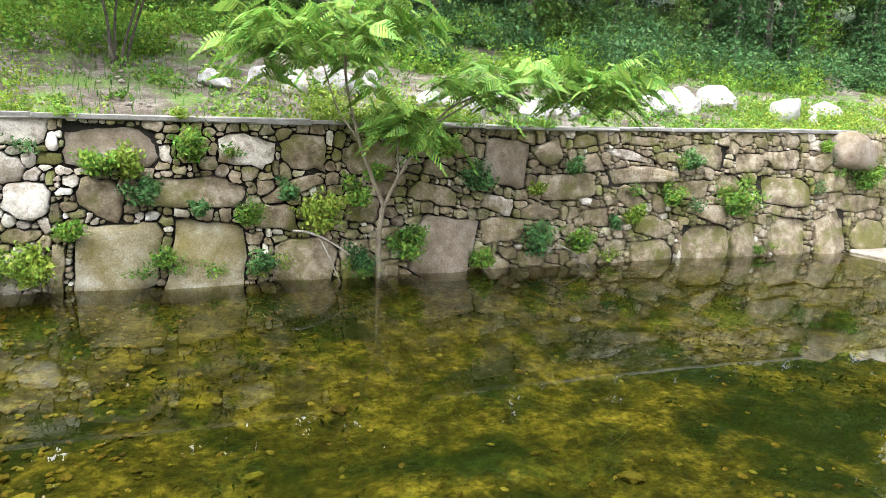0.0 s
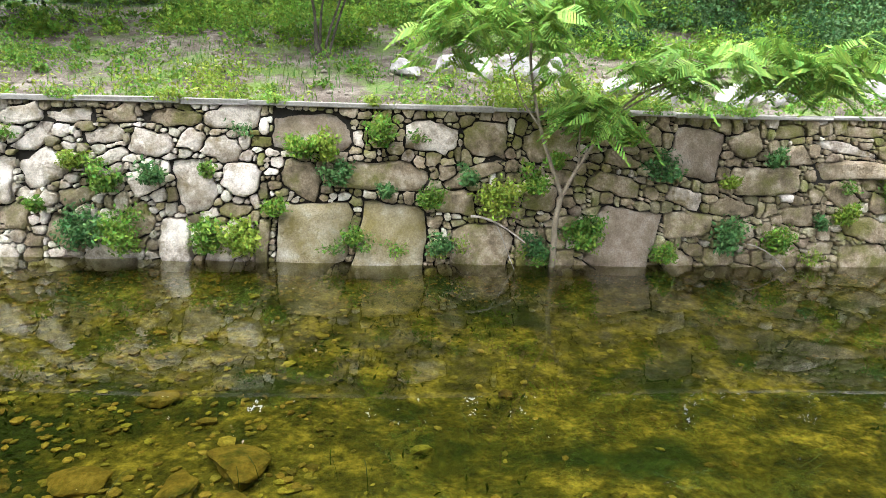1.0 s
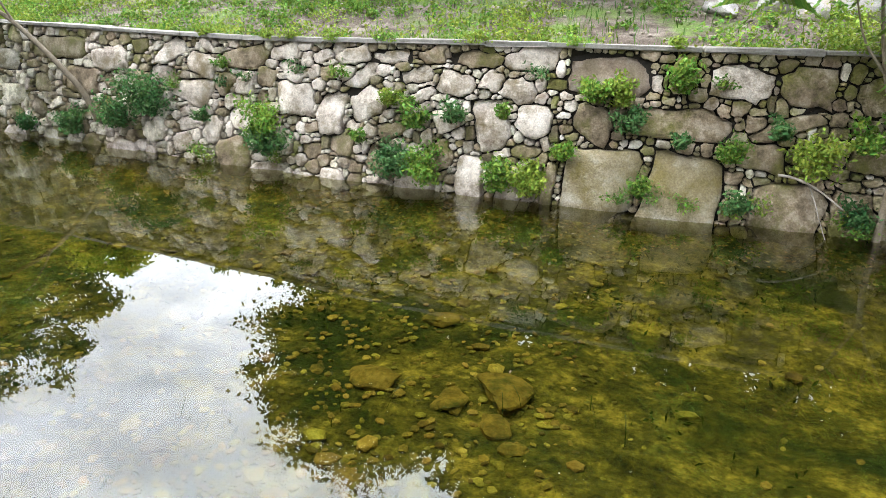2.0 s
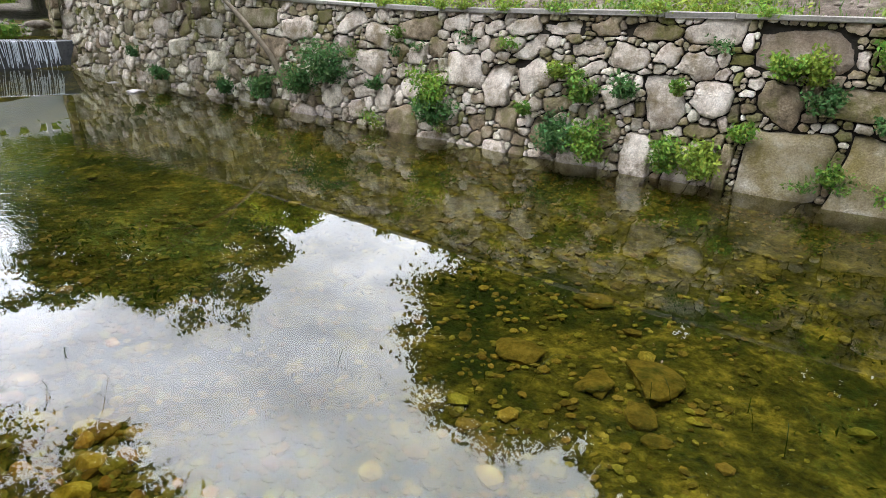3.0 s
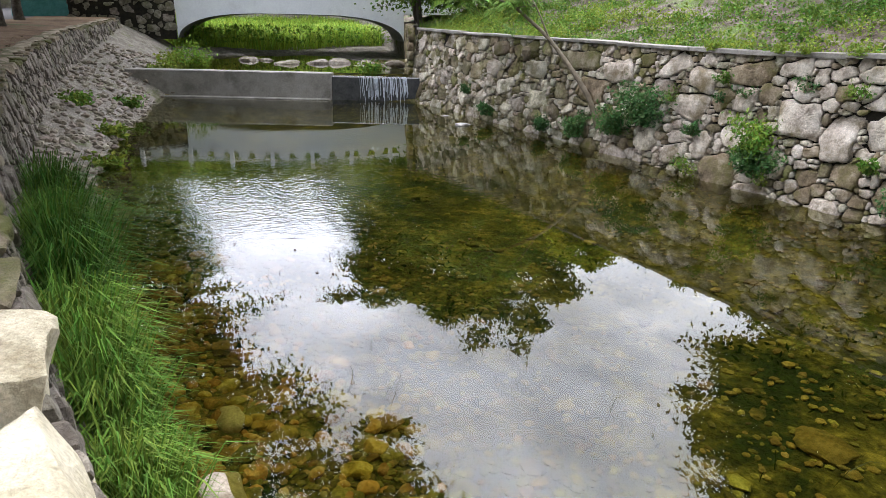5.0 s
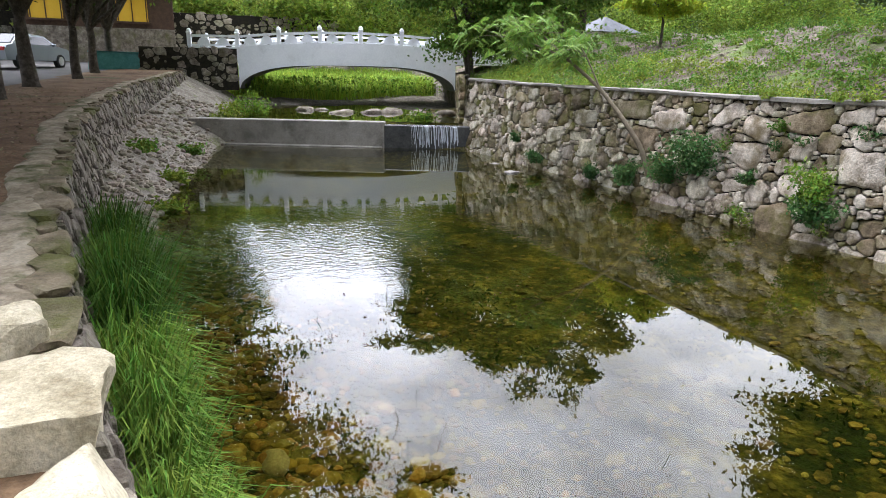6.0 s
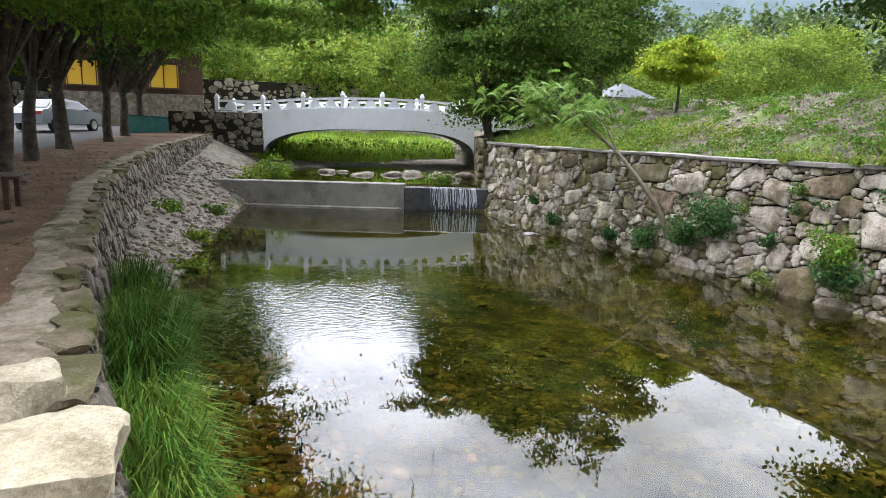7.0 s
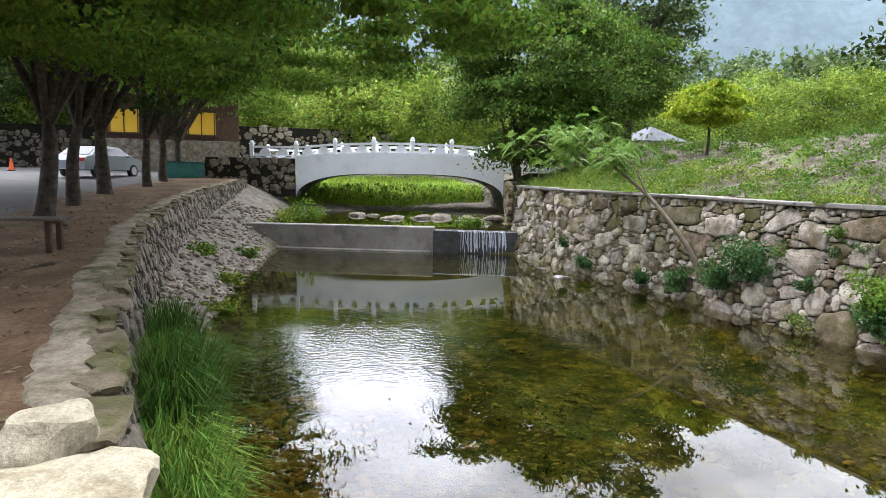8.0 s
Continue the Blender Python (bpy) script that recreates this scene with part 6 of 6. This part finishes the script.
def building():
    root = thing("building", (-46, -1.5, gz(-46, -1.5)), "low building with a rubble stone base and yellow window panels", "building")
    V, F = box(0, 0.6, 1.0, 0.6, 8.4, 2.0, 0.03)
    part("stone_base", V, F, M_NEARWALL, root, "rubble stone base wall")
    V, F = box(-0.2, 0.6, 3.4, 0.5, 8.4, 2.8, 0.02)
    part("wall", V, F, M_WOODDARK, root, "dark timber wall")
    for y in (-2.0, 2.5):
        V, F = box(0.12, y, 3.1, 0.06, 1.7, 1.4, 0.01)
        w = part("window", V, F, M_YELLOW, root, "yellow panel window")
        for dy in (-0.78, 0.0, 0.78):
            V, F = box(0.17, y + dy, 3.1, 0.07, 0.06, 1.5, 0.005)
            part("mullion", V, F, M_WOODDARK, w)
        V, F = box(0.19, y, 2.34, 0.16, 2.0, 0.1, 0.01)
        part("sill", V, F, M_WOODDARK, w)
    V, F = box(0.2, 0.6, 4.85, 2.2, 9.2, 0.16, 0.03)
    part("roof", V, F, M_ROOF, root, "dark grey eaves")


building()
V, F = box(0, 0, 0.35, 0.08, 4.6, 0.8, 0.02)
V = V + np.random.default_rng(2).normal(size=V.shape) * 0.05
ob = new("netting", make_mesh("netting", V, F, M_TEAL))
ob.location, ob.rotation_euler = (-36.6, 1.0, gz(-36.6, 1.0)), (0, 0, radians(10))
tagged(ob, "teal net screen strung along the bank", "net screen")
pile("wall_roadside", "dark rubble retaining wall behind the road", -55, -18, -50, -2, 2.5, 6.0, 3, M_NEARWALL)
pile("wall_roadside_far", "rubble retaining wall beyond the bridge", -47, 1.0, -47, 14, 3.2, 6.0, 6, M_BANKSTONE)


def pavilion():
    root = thing("pavilion_roof", (-33.5, 26.2, 3.4), "small pavilion with a grey hipped tile roof behind the slope", "pavilion")
    V = np.array([(-1.6, -1.6, 1.6), (1.6, -1.6, 1.6), (1.6, 1.6, 1.6), (-1.6, 1.6, 1.6), (-0.25, 0, 2.5), (0.25, 0, 2.5)])
    part("roof", V, [[0, 1, 5, 4], [1, 2, 5], [2, 3, 4, 5], [3, 0, 4], [3, 2, 1, 0]], M_ROOF, root)
    V, F = box(0, 0, 0.75, 2.4, 2.4, 1.7, 0.02)
    part("wall", V, F, M_PLASTER, root)


pavilion()
# fallen leaves, roots and twigs on the earth walk
n = 1500
px = rng.uniform(-22, -3, n)
py = near_y(px) - 0.3 - rng.uniform(0, 3.2, n)
V, F = leaves(np.column_stack([px, py, ground_z(px, py) + 0.012]), 0.07, rng, up=3.0)
tagged(new("leaf_litter", make_mesh("leaf_litter", V, F, L_DRY)), "dry fallen leaves on the trodden earth", "leaf litter", kind="stuff")
for i, (x, y, a) in enumerate(((-7.6, -1.9, 0.4), (-9.2, -1.6, -0.5), (-6.4, -2.2, 0.9), (-13.5, -2.0, 0.2))):
    r_ = np.random.default_rng(20 + i)
    t = np.linspace(-0.5, 0.5, 7)
    P = np.column_stack([x + t * 1.1 * math.cos(a), y + t * 1.1 * math.sin(a) + r_.normal(size=7) * 0.03, gz(x, y) + 0.015 - 0.12 * np.abs(t)])
    V, F = tube(P, 0.028 * (1.15 - np.abs(t)), 6)
    ob = new("tree_root", make_mesh("tree_root", V, F, M_BARK, True))
    tagged(ob, "bare tree root surfacing in the earth walk", "root", group="surface roots")


def fallen_branch(x0, z0, x1, z1, r, seed, label):
    """A dead branch leaning against the far wall."""
    r_ = np.random.default_rng(seed)
    P = bezier((x0, float(far_y(x0)) + BATTER * z0 - 0.12, z0), (x1, float(far_y(x1)) + BATTER * z1 - 0.3, z1), r_, 7, wob=0.03)
    o = P[-1]
    V, F = tube(P - o, np.linspace(r, r * 0.5, 7), 6)
    ob = new("dead_branch", make_mesh("dead_branch", V, F, M_DEADWOOD, True))
    ob.location = o
    tagged(ob, label, "branch", group="dead branches")


M_DEADWOOD = material("bleached_dead_wood", [(0.2, 0.17, 0.13), (0.36, 0.32, 0.26)], rough=0.9, scale=8, bump=0.4, spread=0, hue=0)
fallen_branch(1.25, 0.78, 2.1, 0.42, 0.022, 1, "bleached dead branch leaning among the wall weeds")
fallen_branch(1.6, 0.75, 2.0, -0.1, 0.01, 2, "thin dead twig trailing down to the water")
fallen_branch(6.0, 0.4, 6.7, -0.05, 0.012, 3, "thin dead twig trailing down to the water")
V, F = box(0, 0, 0, 3.4, 1.1, 0.3, 0.04, 6)
ob = new("concrete_slab", make_mesh("concrete_slab", V, F, M_BANKSTONE))
ob.location = (15.6, 10.55, -0.08)
tagged(ob, "flat grey concrete slab at the water's edge by the wall's end", "slab")
V, F = rock((1.3, 0.9, 1.0), np.random.default_rng(3), 3, 0.1, 0, 0.8)
ob = new("end_boulder", make_mesh("end_boulder", V, F, M_REDSTONE, True))
ob.location = (14.0, 11.35, 1.72)
tagged(ob, "large reddish boulder capping the end of the wall", "boulder")
# leaf scraps and silt bits lying along the foot of the wall under shallow water
n = 2600
px = rng.uniform(-14, 14, n)
py = far_y(px) - np.abs(rng.normal(size=n)) * 0.5 - 0.05
V, F = leaves(np.column_stack([px, py, ground_z(px, py) + 0.015]), 0.075, rng, up=2.5, aspect=0.6)
L_LITTER = leaf_material("sunken_ochre_leaves", (0.13, 0.085, 0.02), (0.3, 0.2, 0.06), spread=0.5)
tagged(new("sunken_leaves", make_mesh("sunken_leaves", V, F, L_LITTER)), "ochre leaves lying in the shallows along the wall", "leaf litter", kind="stuff")

# specks and leaf scraps floating on the still surface
r_ = np.random.default_rng(91)
n = 70
px, py = np.concatenate([r_.normal(-7.5, 1.6, 45), r_.uniform(-9, 2, 25)]), np.concatenate([r_.normal(3.0, 0.9, 45), r_.uniform(1.5, 9.0, 25)])
V, F = leaves(np.column_stack([px, py, np.full(n, 0.006)]), 0.045, r_, up=30.0, aspect=0.5)
tagged(new("floating_leaves", make_mesh("floating_leaves", V, F, L_DRY)), "tiny leaf scraps floating on the still water", "leaf litter", kind="stuff")
